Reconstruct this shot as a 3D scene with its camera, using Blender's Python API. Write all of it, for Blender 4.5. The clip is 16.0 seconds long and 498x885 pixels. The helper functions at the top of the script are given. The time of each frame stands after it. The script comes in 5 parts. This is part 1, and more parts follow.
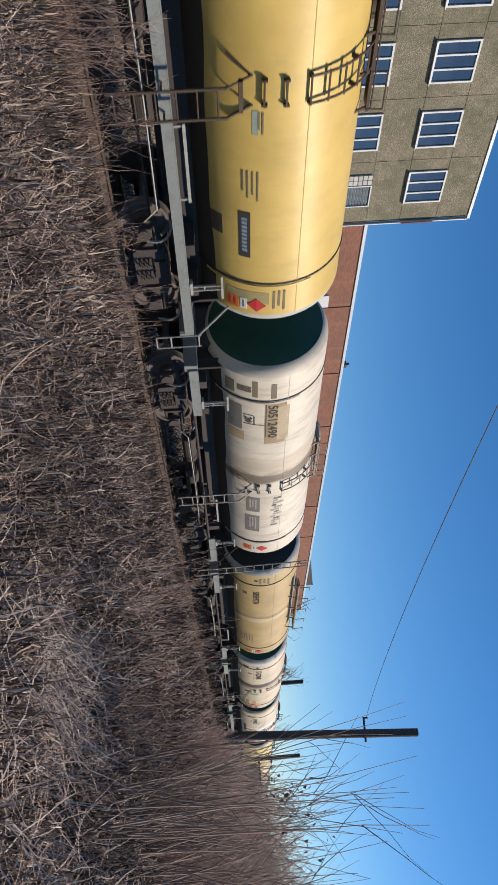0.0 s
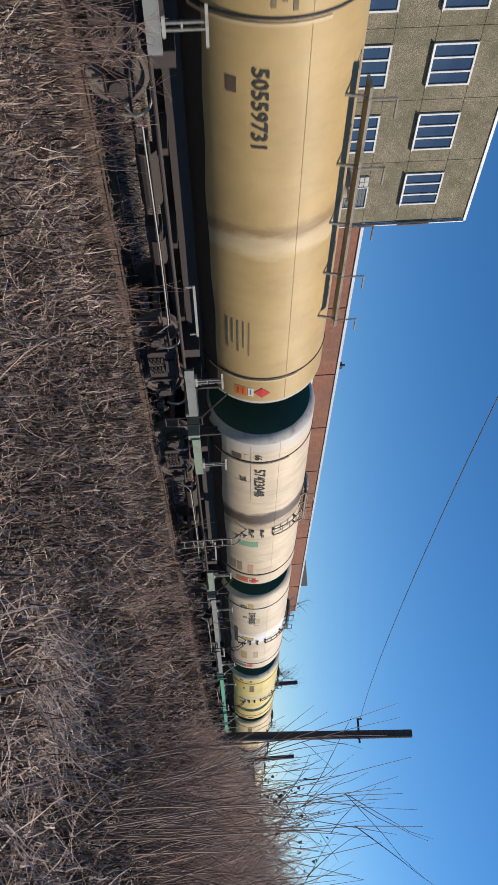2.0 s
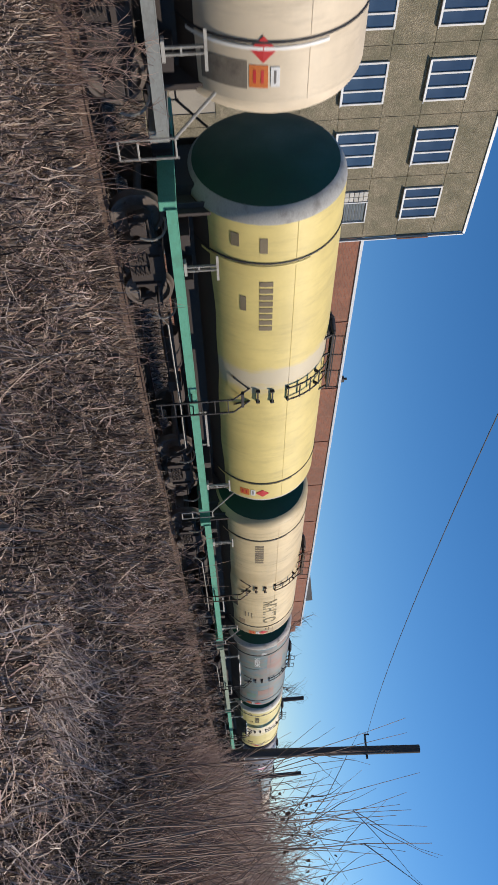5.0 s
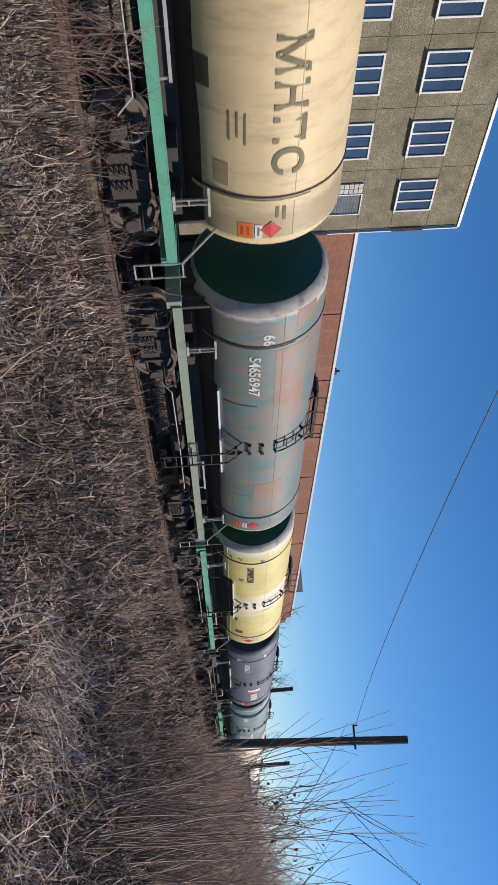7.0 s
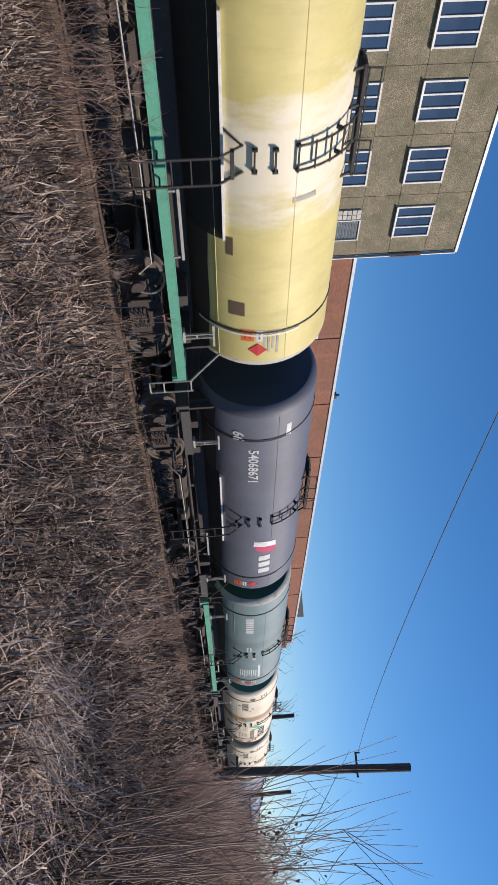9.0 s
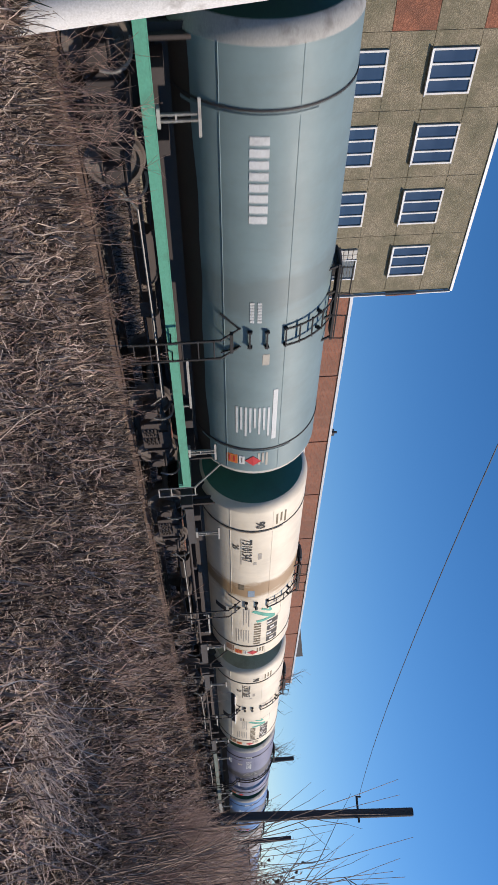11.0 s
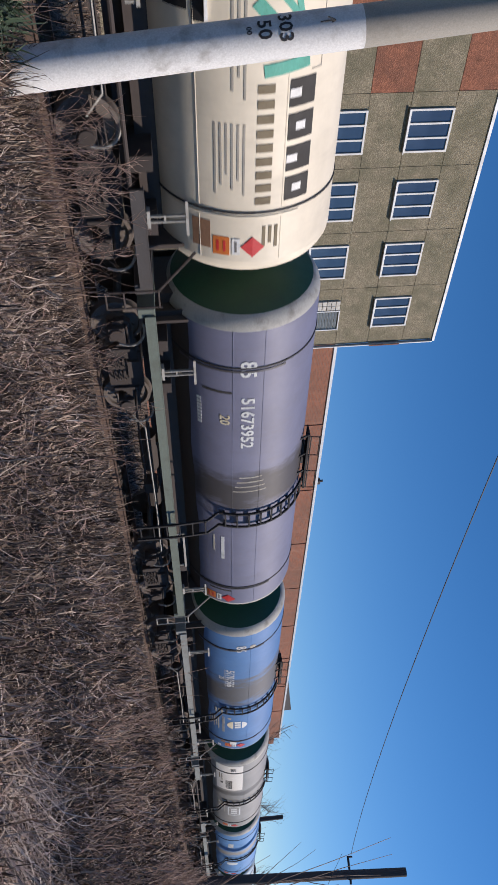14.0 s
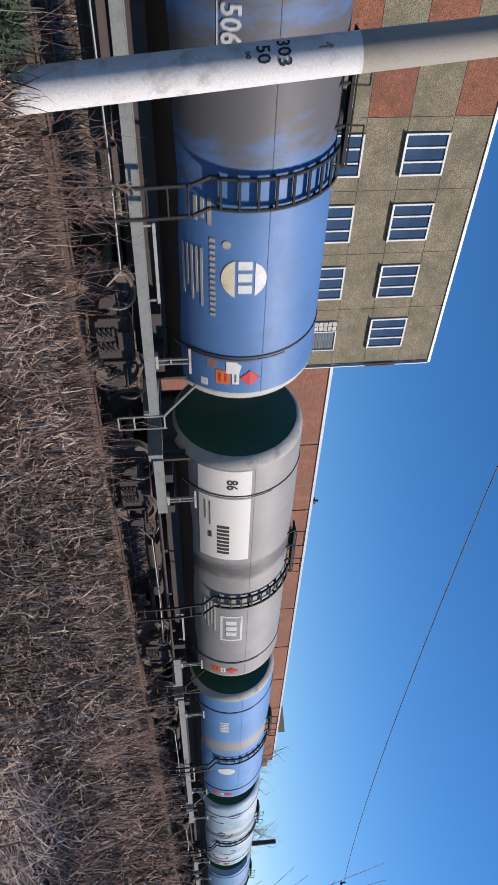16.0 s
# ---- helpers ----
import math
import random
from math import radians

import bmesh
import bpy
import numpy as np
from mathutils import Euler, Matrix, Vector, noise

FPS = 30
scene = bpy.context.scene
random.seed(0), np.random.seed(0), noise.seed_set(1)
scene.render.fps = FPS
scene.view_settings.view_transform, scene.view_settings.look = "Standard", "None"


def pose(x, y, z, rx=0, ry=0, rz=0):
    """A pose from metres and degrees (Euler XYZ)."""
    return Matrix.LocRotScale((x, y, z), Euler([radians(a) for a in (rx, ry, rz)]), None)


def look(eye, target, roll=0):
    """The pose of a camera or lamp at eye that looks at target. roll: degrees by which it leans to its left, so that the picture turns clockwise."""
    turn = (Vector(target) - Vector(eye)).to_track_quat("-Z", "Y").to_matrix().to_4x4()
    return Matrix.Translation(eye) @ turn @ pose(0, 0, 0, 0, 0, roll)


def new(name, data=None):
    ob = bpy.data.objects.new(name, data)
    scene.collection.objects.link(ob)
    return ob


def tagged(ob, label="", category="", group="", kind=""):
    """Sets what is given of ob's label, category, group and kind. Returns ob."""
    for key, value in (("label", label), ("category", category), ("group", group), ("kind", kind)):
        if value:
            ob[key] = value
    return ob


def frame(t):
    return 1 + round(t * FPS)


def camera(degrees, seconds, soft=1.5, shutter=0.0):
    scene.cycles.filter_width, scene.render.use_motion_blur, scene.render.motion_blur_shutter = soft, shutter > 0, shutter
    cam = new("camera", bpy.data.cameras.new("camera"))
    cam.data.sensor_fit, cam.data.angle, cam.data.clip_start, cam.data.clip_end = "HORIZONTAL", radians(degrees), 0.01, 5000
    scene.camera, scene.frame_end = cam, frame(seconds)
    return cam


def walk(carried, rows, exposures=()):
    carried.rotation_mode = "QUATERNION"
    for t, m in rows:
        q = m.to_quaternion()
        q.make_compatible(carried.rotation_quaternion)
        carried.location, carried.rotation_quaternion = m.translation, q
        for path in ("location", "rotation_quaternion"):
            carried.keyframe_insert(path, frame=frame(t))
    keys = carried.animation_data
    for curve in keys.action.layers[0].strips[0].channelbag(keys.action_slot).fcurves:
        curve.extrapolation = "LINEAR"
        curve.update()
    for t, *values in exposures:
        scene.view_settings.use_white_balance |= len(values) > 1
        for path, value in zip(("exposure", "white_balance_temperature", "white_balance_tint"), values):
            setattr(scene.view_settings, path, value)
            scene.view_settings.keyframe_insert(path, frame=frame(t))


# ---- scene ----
# ---- camera and its path: a hand-held phone, turned on its side, that stands beside the track ----
EYE = Vector((0.0, -11.6, 1.59))
cam = camera(36.39, 16.0, soft=1.0, shutter=0.1)


def aim(yaw, pitch, lean):
    y, p = radians(yaw), radians(pitch)
    way = Vector((math.cos(y) * math.cos(p), math.sin(y) * math.cos(p), math.sin(p)))
    return look(EYE, EYE + way * 10, 90 - lean)


PATH = [(0.0, 31.15, 2.19, 3.95), (0.5, 32.03, 2.26, 3.53), (1.0, 31.22, 2.43, 3.46), (1.5, 31.38, 2.54, 3.67), (2.0, 31.18, 2.54, 3.68),
        (2.5, 32.09, 2.75, 3.73), (3.0, 32.58, 2.94, 4.20), (3.5, 32.96, 2.88, 3.57), (4.0, 33.87, 2.38, 3.88), (4.5, 33.41, 2.03, 3.71),
        (4.7, 32.70, 2.22, 4.3), (5.4, 31.9, 2.5, 4.0), (6.1, 31.5, 2.8, 3.8), (6.8, 31.43, 2.93, 3.63), (7.0, 31.61, 2.94, 3.75),
        (7.5, 32.56, 2.72, 4.00), (8.0, 32.53, 2.60, 4.48), (8.5, 32.32, 2.93, 4.25), (9.0, 33.42, 3.06, 3.82), (9.2, 33.99, 3.35, 4.07),
        (9.9, 34.9, 3.45, 4.0), (10.6, 35.8, 3.45, 3.95), (11.3, 36.96, 3.50, 3.87), (11.5, 37.83, 3.78, 4.14), (12.0, 39.38, 4.73, 4.21),
        (12.5, 40.06, 4.35, 4.23), (13.0, 39.50, 4.74, 3.54), (13.5, 40.07, 4.66, 3.41), (14.0, 39.87, 4.72, 3.90), (14.5, 39.06, 5.29, 3.91),
        (15.0, 38.30, 5.12, 3.61), (15.5, 38.86, 5.40, 4.45), (16.0, 41.30, 5.14, 3.29)]
EXPOSURES = [(0.0, 0.18, 6300, 12), (1.5, 0.15, 6300, 12), (4.5, 0.13, 6350, 13), (8.0, 0.22, 6350, 15), (11.3, 0.18, 6300, 16), (12.0, 0.02, 6250, 16), (13.5, -0.06, 6150, 17), (14.5, 0.26, 6150, 16), (16.0, 0.28, 6150, 16)]
walk(cam, [(t, aim(a, b, c)) for t, a, b, c in PATH], EXPOSURES)

# ---- daylight ----
SUN_AZ, SUN_EL = radians(-46), radians(37)
world = bpy.data.worlds.new("sky")
scene.world = world
world.use_nodes = True
wn = world.node_tree
sky = wn.nodes.new("ShaderNodeTexSky")
sky.sky_type, sky.sun_disc = "NISHITA", False
sky.sun_elevation, sky.sun_rotation = SUN_EL, radians(90) - SUN_AZ
sky.air_density, sky.dust_density, sky.ozone_density = 1.0, 0.0, 5.0
sky.altitude = 600
deeper = wn.nodes.new("ShaderNodeHueSaturation")
deeper.inputs["Saturation"].default_value = 1.22
wn.links.new(sky.outputs[0], deeper.inputs["Color"])
wn.links.new(deeper.outputs[0], wn.nodes["Background"].inputs[0])
wn.nodes["Background"].inputs[1].default_value = 0.101
sun = new("sun", bpy.data.lights.new("sun", "SUN"))
sun.data.energy, sun.data.angle, sun.data.color = 4.8, radians(0.53), (1.0, 0.88, 0.71)
sun_from = Vector((math.cos(SUN_AZ) * math.cos(SUN_EL), math.sin(SUN_AZ) * math.cos(SUN_EL), math.sin(SUN_EL)))
sun.matrix_world = look(sun_from * 60, (0, 0, 0))

# ---- materials ----
def nodes_of(name):
    m = bpy.data.materials.new(name)
    m.use_nodes = True
    return m, m.node_tree.nodes, m.node_tree.links, m.node_tree.nodes["Principled BSDF"]


def noise_node(N, L, scale, detail=5.0, rough=0.6, stretch=None, source="Object"):
    tc = N.new("ShaderNodeTexCoord")
    t = N.new("ShaderNodeTexNoise")
    t.inputs["Scale"].default_value, t.inputs["Detail"].default_value, t.inputs["Roughness"].default_value = scale, detail, rough
    if stretch:
        mp = N.new("ShaderNodeMapping")
        mp.inputs["Scale"].default_value = stretch
        L.new(tc.outputs[source], mp.inputs[0])
        L.new(mp.outputs[0], t.inputs[0])
    else:
        L.new(tc.outputs[source], t.inputs[0])
    return t.outputs["Fac"]


def ramp(N, L, fac, *stops):
    r = N.new("ShaderNodeValToRGB")
    while len(r.color_ramp.elements) < len(stops):
        r.color_ramp.elements.new(0.5)
    for e, (p, c) in zip(r.color_ramp.elements, stops):
        e.position, e.color = p, (*c, 1) if len(c) == 3 else c
    L.new(fac, r.inputs[0])
    return r.outputs[0]


def mix(N, L, fac, a, b, how="MIX"):
    m = N.new("ShaderNodeMix")
    m.data_type, m.blend_type = "RGBA", how
    for socket, v in ((m.inputs[0], fac), (m.inputs[6], a), (m.inputs[7], b)):
        if isinstance(v, (int, float)):
            socket.default_value = v
        elif isinstance(v, tuple):
            socket.default_value = (*v, 1)
        else:
            L.new(v, socket)
    return m.outputs[2]


def bump(N, L, P, fac, strength, distance=0.01):
    b = N.new("ShaderNodeBump")
    b.inputs["Strength"].default_value, b.inputs["Distance"].default_value = strength, distance
    L.new(fac, b.inputs["Height"])
    L.new(b.outputs[0], P.inputs["Normal"])


def worn(name, color, rough=0.6, metal=0.0, scale=3.0, dark=0.55, relief=0.25, fine=40.0, dirt=(0.07, 0.055, 0.045), dirty=0.3, per_object=0.0):
    """Paint, metal or stone with stains at two scales and a fine relief."""
    m, N, L, P = nodes_of(name)
    big, small = noise_node(N, L, scale), noise_node(N, L, fine, 4.0)
    c = mix(N, L, ramp(N, L, small, (0.3, (0, 0, 0)), (0.7, (1, 1, 1))), tuple(v * (dark + 1) / 2 for v in color), color)
    c = mix(N, L, ramp(N, L, big, (0.52, (0, 0, 0)), (0.75, (dirty, dirty, dirty))), c, dirt)
    if per_object:
        info = N.new("ShaderNodeObjectInfo")
        c = mix(N, L, per_object, c, ramp(N, L, info.outputs["Random"], (0.0, tuple(v * 0.55 for v in color)), (1.0, tuple(min(1, v * 1.35) for v in color))))
    L.new(c, P.inputs["Base Color"])
    P.inputs["Metallic"].default_value = metal
    L.new(ramp(N, L, big, (0.3, (rough,) * 3), (0.8, (min(1, rough + 0.25),) * 3)), P.inputs["Roughness"])
    bump(N, L, P, small, relief, 0.004)
    return m


def stem_stuff(name, *colors, rough=0.85):
    """Dry stalks: each one takes its own tone."""
    m, N, L, P = nodes_of(name)
    g = N.new("ShaderNodeNewGeometry")
    steps = [((i + 0.5) / len(colors), c) for i, c in enumerate(colors)]
    c = ramp(N, L, g.outputs["Random Per Island"], *steps)
    patch_tone = noise_node(N, L, 0.7, 3.0)
    c = mix(N, L, ramp(N, L, patch_tone, (0.35, (0.0, 0.0, 0.0)), (0.65, (0.65, 0.65, 0.65))), c, tuple(v * 0.6 for v in colors[0]))
    L.new(c, P.inputs["Base Color"])
    P.inputs["Roughness"].default_value = rough
    return m


# ---- mesh helpers ----
def box(bm, x, y, z, sx, sy, sz, rot=None):
    """A box about its centre."""
    m = Matrix.Translation((x, y, z)) @ (rot or Matrix.Identity(4)) @ Matrix.Diagonal((sx, sy, sz, 1))
    bmesh.ops.create_cube(bm, size=1, matrix=m)


def bar(bm, a, b, r, n=8, r2=None):
    """A round bar from a to b."""
    a, b = Vector(a), Vector(b)
    d = b - a
    m = Matrix.Translation((a + b) / 2) @ d.to_track_quat("Z", "Y").to_matrix().to_4x4()
    bmesh.ops.create_cone(bm, cap_ends=True, segments=n, radius1=r, radius2=r if r2 is None else r2, depth=d.length, matrix=m)


def flat(bm, a, b, w, h):
    """A square bar from a to b."""
    a, b = Vector(a), Vector(b)
    d = b - a
    m = Matrix.Translation((a + b) / 2) @ d.to_track_quat("Z", "Y").to_matrix().to_4x4() @ Matrix.Diagonal((w, h, d.length, 1))
    bmesh.ops.create_cube(bm, size=1, matrix=m)


def loft(bm, rings, close=True, caps=True):
    """Skin rings of points with quads."""
    made = [[bm.verts.new(p) for p in ring] for ring in rings]
    n = len(made[0])
    for a, b in zip(made, made[1:]):
        for i in range(n if close else n - 1):
            j = (i + 1) % n
            bm.faces.new((a[i], a[j], b[j], b[i]))
    if caps and close:
        bm.faces.new(list(reversed(made[0])))
        bm.faces.new(made[-1])


def mesh_of(bm, name, smooth=False, bevel=0.0):
    if bevel:
        bmesh.ops.bevel(bm, geom=bm.edges[:], offset=bevel, segments=1, affect="EDGES", clamp_overlap=True)
    bmesh.ops.recalc_face_normals(bm, faces=bm.faces[:])
    me = bpy.data.meshes.new(name)
    bm.to_mesh(me)
    bm.free()
    if smooth:
        me.polygons.foreach_set("use_smooth", [True] * len(me.polygons))
        me.set_sharp_from_angle(angle=radians(38))
    return me


def part(name, me, material, parent=None, label="", m=None):
    """One mesh object, under a thing or a part."""
    ob = new(name, me)
    if not me.materials:
        me.materials.append(None)
    ob.material_slots[0].link = "OBJECT"
    ob.material_slots[0].material = material
    if parent:
        ob.parent = parent
    if m is not None:
        ob.matrix_basis = m
    return tagged(ob, label)


def thing(name, label, category, m=None, group="", kind=""):
    ob = new(name)
    ob.empty_display_size = 0.2
    if m is not None:
        ob.matrix_basis = m
    return tagged(ob, label, category, group, kind)

# ---- ground, track ----
def ground_height(x, y):
    """Rough verge, a shallow trough for the ballast bed, flat yard behind."""
    bumps = 0.07 * np.sin(x * 0.9 + 1.3 * np.sin(y * 0.7)) + 0.05 * np.sin(y * 1.7 + x * 0.31) + 0.03 * np.sin(x * 2.3 + y * 1.9)
    edge = np.clip((y + 6.2) / 2.6, 0, 1)
    verge = 0.06 - 0.2 * edge * edge * (3 - 2 * edge) + bumps * (0.8 - 0.45 * edge)
    far = -0.3 + 0.3 * bumps
    bed = -0.36
    a = np.clip((y + 3.3) / 0.9, 0, 1)
    b = np.clip((y - 2.3) / 1.2, 0, 1)
    a, b = a * a * (3 - 2 * a), b * b * (3 - 2 * b)
    return verge * (1 - a) + bed * a * (1 - b) + far * b * a


M_SOIL = worn("soil", (0.06, 0.046, 0.035), 0.95, scale=1.2, relief=0.8, fine=25.0, dirt=(0.06, 0.05, 0.035), dirty=0.8)
M_BALLAST = worn("ballast", (0.09, 0.07, 0.06), 0.95, scale=2.0, relief=1.0, fine=14.0, dirt=(0.08, 0.055, 0.04), dirty=0.7)
M_RAIL = worn("rusty_rail", (0.16, 0.11, 0.085), 0.55, metal=0.6, scale=4, fine=30)
M_SLEEPER = worn("sleeper_concrete", (0.16, 0.14, 0.12), 0.9, scale=2.0, dirt=(0.09, 0.07, 0.055), dirty=0.8, per_object=0.5)


def build_ground():
    xs = np.concatenate([[-3000, -1200, -500, -250, -120, -60, -30], np.arange(-16, 70, 0.5), np.arange(70, 130, 4), [150, 200, 300, 500, 1000, 3000]])
    ys = np.concatenate([[-3000, -800, -200, -60, -30], np.arange(-20, 10, 0.3), [11, 13, 16, 20, 30, 60, 120, 300, 1000, 3000]])
    X, Y = np.meshgrid(xs, ys)
    co = np.stack([X, Y, ground_height(X, Y)], -1).reshape(-1, 3)
    w, h = len(xs), len(ys)
    i = (np.arange(h - 1)[:, None] * w + np.arange(w - 1)[None]).reshape(-1)
    me = bpy.data.meshes.new("ground")
    me.from_pydata(co.tolist(), [], np.stack([i, i + 1, i + w + 1, i + w], -1).tolist())
    me.polygons.foreach_set("use_smooth", [True] * len(me.polygons))
    tagged(part("ground", me, M_SOIL), "dry brown soil under dead winter grass", "ground", kind="structure")
    bm = bmesh.new()
    loft(bm, [[(x, -2.5, -0.5), (x, -1.75, -0.2), (x, 1.75, -0.2), (x, 2.5, -0.5)] for x in (-230, -40, 0, 40, 80, 320)])
    tagged(part("ballast_bed", mesh_of(bm, "ballast_bed"), M_BALLAST), "grey-brown dusty gravel bed of the track", "ballast", kind="structure")


def build_track():
    track = thing("railway_track", "single railway track with rusty rails on concrete sleepers", "railway track", kind="structure")
    shape = [(-0.075, -0.18), (0.075, -0.18), (0.075, -0.165), (0.012, -0.145), (0.01, -0.045), (0.036, -0.03), (0.036, 0.0), (-0.036, 0.0), (-0.036, -0.03), (-0.01, -0.045), (-0.012, -0.145), (-0.075, -0.165)]
    for side in (-1, 1):
        bm = bmesh.new()
        loft(bm, [[(x, side * 0.796 + p, q) for p, q in shape] for x in (-230, 320)])
        part("rail", mesh_of(bm, "rail"), M_RAIL, track)
    bm = bmesh.new()
    loft(bm, [[(-w, y, -0.4), (w, y, -0.4), (w * 0.8, y, -h), (-w * 0.8, y, -h)] for y, w, h in ((-1.35, 0.14, 0.19), (-0.55, 0.14, 0.185), (0, 0.12, 0.22), (0.55, 0.14, 0.185), (1.35, 0.14, 0.19))])
    for side in (-1, 1):
        for s in (-1, 1):
            box(bm, 0, side * 0.796 + s * 0.1, -0.165, 0.12, 0.07, 0.05)
    me = mesh_of(bm, "sleeper")
    for i in range(150):
        part("sleeper", me, M_SLEEPER, track, m=pose(-8 + i * 0.545, 0, 0))


def build_stones():
    """Loose ballast stones on the near shoulder and between the rails."""
    rng = np.random.default_rng(11)
    n = 19000
    x, y, s = rng.uniform(1.0, 40, n), rng.uniform(-2.45, 1.6, n), rng.uniform(0.025, 0.07, n)
    z = -0.5 + 0.3 * np.clip((2.5 - np.abs(y)) / 0.75, 0, 1) + s * 0.3
    cube = np.array([(-1, -1, -1), (1, -1, -1), (1, 1, -1), (-1, 1, -1), (-1, -1, 1), (1, -1, 1), (1, 1, 1), (-1, 1, 1)]) * 0.6
    v = cube[None] * s[:, None, None] * rng.uniform(0.6, 1.2, (n, 8, 3)) + np.stack([x, y, z], -1)[:, None]
    faces = np.array([(0, 3, 2, 1), (4, 5, 6, 7), (0, 1, 5, 4), (1, 2, 6, 5), (2, 3, 7, 6), (3, 0, 4, 7)])
    q = (np.arange(n)[:, None, None] * 8 + faces[None]).reshape(-1, 4)
    me = bpy.data.meshes.new("ballast_stones")
    me.from_pydata(v.reshape(-1, 3).tolist(), [], q.tolist())
    tagged(part("ballast_stones", me, M_BALLAST), "loose dusty ballast stones", "stones", kind="stuff")


build_ground()
build_track()
build_stones()

# ---- buildings ----
FACE = 15.4


def pebble_dash(name, color, moss):
    """Render of river pebbles: speckled, with broad weather stains and streaks below the joints."""
    m, N, L, P = nodes_of(name)
    stones = N.new("ShaderNodeTexVoronoi")
    tc = N.new("ShaderNodeTexCoord")
    L.new(tc.outputs["Object"], stones.inputs[0])
    stones.inputs["Scale"].default_value = 22.0
    info = N.new("ShaderNodeObjectInfo")
    shift = N.new("ShaderNodeVectorMath")
    shift.operation = "MULTIPLY_ADD"
    shift.inputs[1].default_value = (1, 1, 1)
    L.new(tc.outputs["Object"], shift.inputs[0])
    L.new(info.outputs["Location"], shift.inputs[2])
    stain = N.new("ShaderNodeTexNoise")
    stain.inputs["Scale"].default_value, stain.inputs["Detail"].default_value, stain.inputs["Roughness"].default_value = 0.75, 7.0, 0.72
    L.new(shift.outputs[0], stain.inputs[0])
    blot = N.new("ShaderNodeTexNoise")
    blot.inputs["Scale"].default_value, blot.inputs["Detail"].default_value = 4.5, 5.0
    L.new(shift.outputs[0], blot.inputs[0])
    c = mix(N, L, ramp(N, L, stones.outputs["Color"], (0.2, (0.15,) * 3), (0.9, (0.95,) * 3)), tuple(v * 0.6 for v in color), tuple(min(1, v * 1.35) for v in color))
    c = mix(N, L, ramp(N, L, stain.outputs["Fac"], (0.4, (0, 0, 0)), (0.62, (0.75, 0.75, 0.75))), c, moss)
    c = mix(N, L, ramp(N, L, blot.outputs["Fac"], (0.6, (0, 0, 0)), (0.72, (0.5, 0.5, 0.5))), c, tuple(v * 1.5 for v in color))
    c = mix(N, L, ramp(N, L, blot.outputs["Fac"], (0.28, (0.55, 0.55, 0.55)), (0.4, (0, 0, 0))), c, tuple(v * 0.4 for v in color))
    L.new(c, P.inputs["Base Color"])
    P.inputs["Roughness"].default_value = 0.95
    bump(N, L, P, stones.outputs["Distance"], 0.8, 0.02)
    return m


M_PANEL = pebble_dash("pebble_dash", (0.245, 0.212, 0.146), (0.135, 0.127, 0.08))
M_REDPANEL = pebble_dash("red_pebble_dash", (0.27, 0.11, 0.065), (0.16, 0.075, 0.05))
M_CORE = worn("mortar_grey", (0.36, 0.33, 0.27), 0.95, scale=0.8)
M_WHITE = worn("white_frame", (0.72, 0.72, 0.7), 0.5, scale=2, dirty=0.15)
M_TRIM = worn("zinc_white", (0.62, 0.64, 0.66), 0.45, metal=0.2, scale=1.5, dirty=0.2)
M_VENT = worn("louvre_grey", (0.32, 0.36, 0.38), 0.6, scale=2)
M_BLOCK = worn("silicate_brick", (0.6, 0.58, 0.53), 0.9, scale=3, per_object=0.3)
M_ROOF = worn("roof_felt", (0.06, 0.06, 0.065), 0.9)


def brick_material():
    m, N, L, P = nodes_of("red_brick")
    tc, mp = N.new("ShaderNodeTexCoord"), N.new("ShaderNodeMapping")
    mp.inputs["Rotation"].default_value = (radians(90), 0, 0)
    b = N.new("ShaderNodeTexBrick")
    b.inputs["Scale"].default_value = 1.0
    b.inputs["Brick Width"].default_value, b.inputs["Row Height"].default_value, b.inputs["Mortar Size"].default_value = 0.26, 0.077, 0.006
    b.inputs["Color1"].default_value, b.inputs["Color2"].default_value, b.inputs["Mortar"].default_value = (0.33, 0.125, 0.07, 1), (0.23, 0.085, 0.05, 1), (0.2, 0.15, 0.12, 1)
    L.new(tc.outputs["Object"], mp.inputs[0])
    L.new(mp.outputs[0], b.inputs[0])
    big = noise_node(N, L, 0.35, 6.0, 0.65)
    c = mix(N, L, ramp(N, L, big, (0.4, (0, 0, 0)), (0.7, (0.6, 0.6, 0.6))), b.outputs[0], (0.15, 0.085, 0.06))
    streak = noise_node(N, L, 1.0, 4.0, 0.6, (1.6, 1.6, 0.12))
    c = mix(N, L, ramp(N, L, streak, (0.55, (0, 0, 0)), (0.75, (0.45, 0.45, 0.45))), c, (0.36, 0.2, 0.14))
    L.new(c, P.inputs["Base Color"])
    P.inputs["Roughness"].default_value = 0.92
    bump(N, L, P, b.outputs["Fac"], 0.4, 0.006)
    return m


M_BRICK = brick_material()


def glass_material():
    m, N, L, P = nodes_of("window_glass")
    c = noise_node(N, L, 0.6, 3.0, 0.5)
    L.new(ramp(N, L, c, (0.3, (0.02, 0.026, 0.04)), (0.7, (0.05, 0.065, 0.09))), P.inputs["Base Color"])
    P.inputs["Roughness"].default_value, P.inputs["IOR"].default_value = 0.04, 1.9
    bump(N, L, P, noise_node(N, L, 1.2, 2.0), 0.08, 0.05)
    return m


M_GLASS = glass_material()
WIN_W, WIN_H, PITCH, STOREY = 1.76, 1.74, 3.0, 3.35
COLS = [23.45 - PITCH * k for k in range(4)]
ROWS = [10.81 - STOREY * k for k in range(4)]


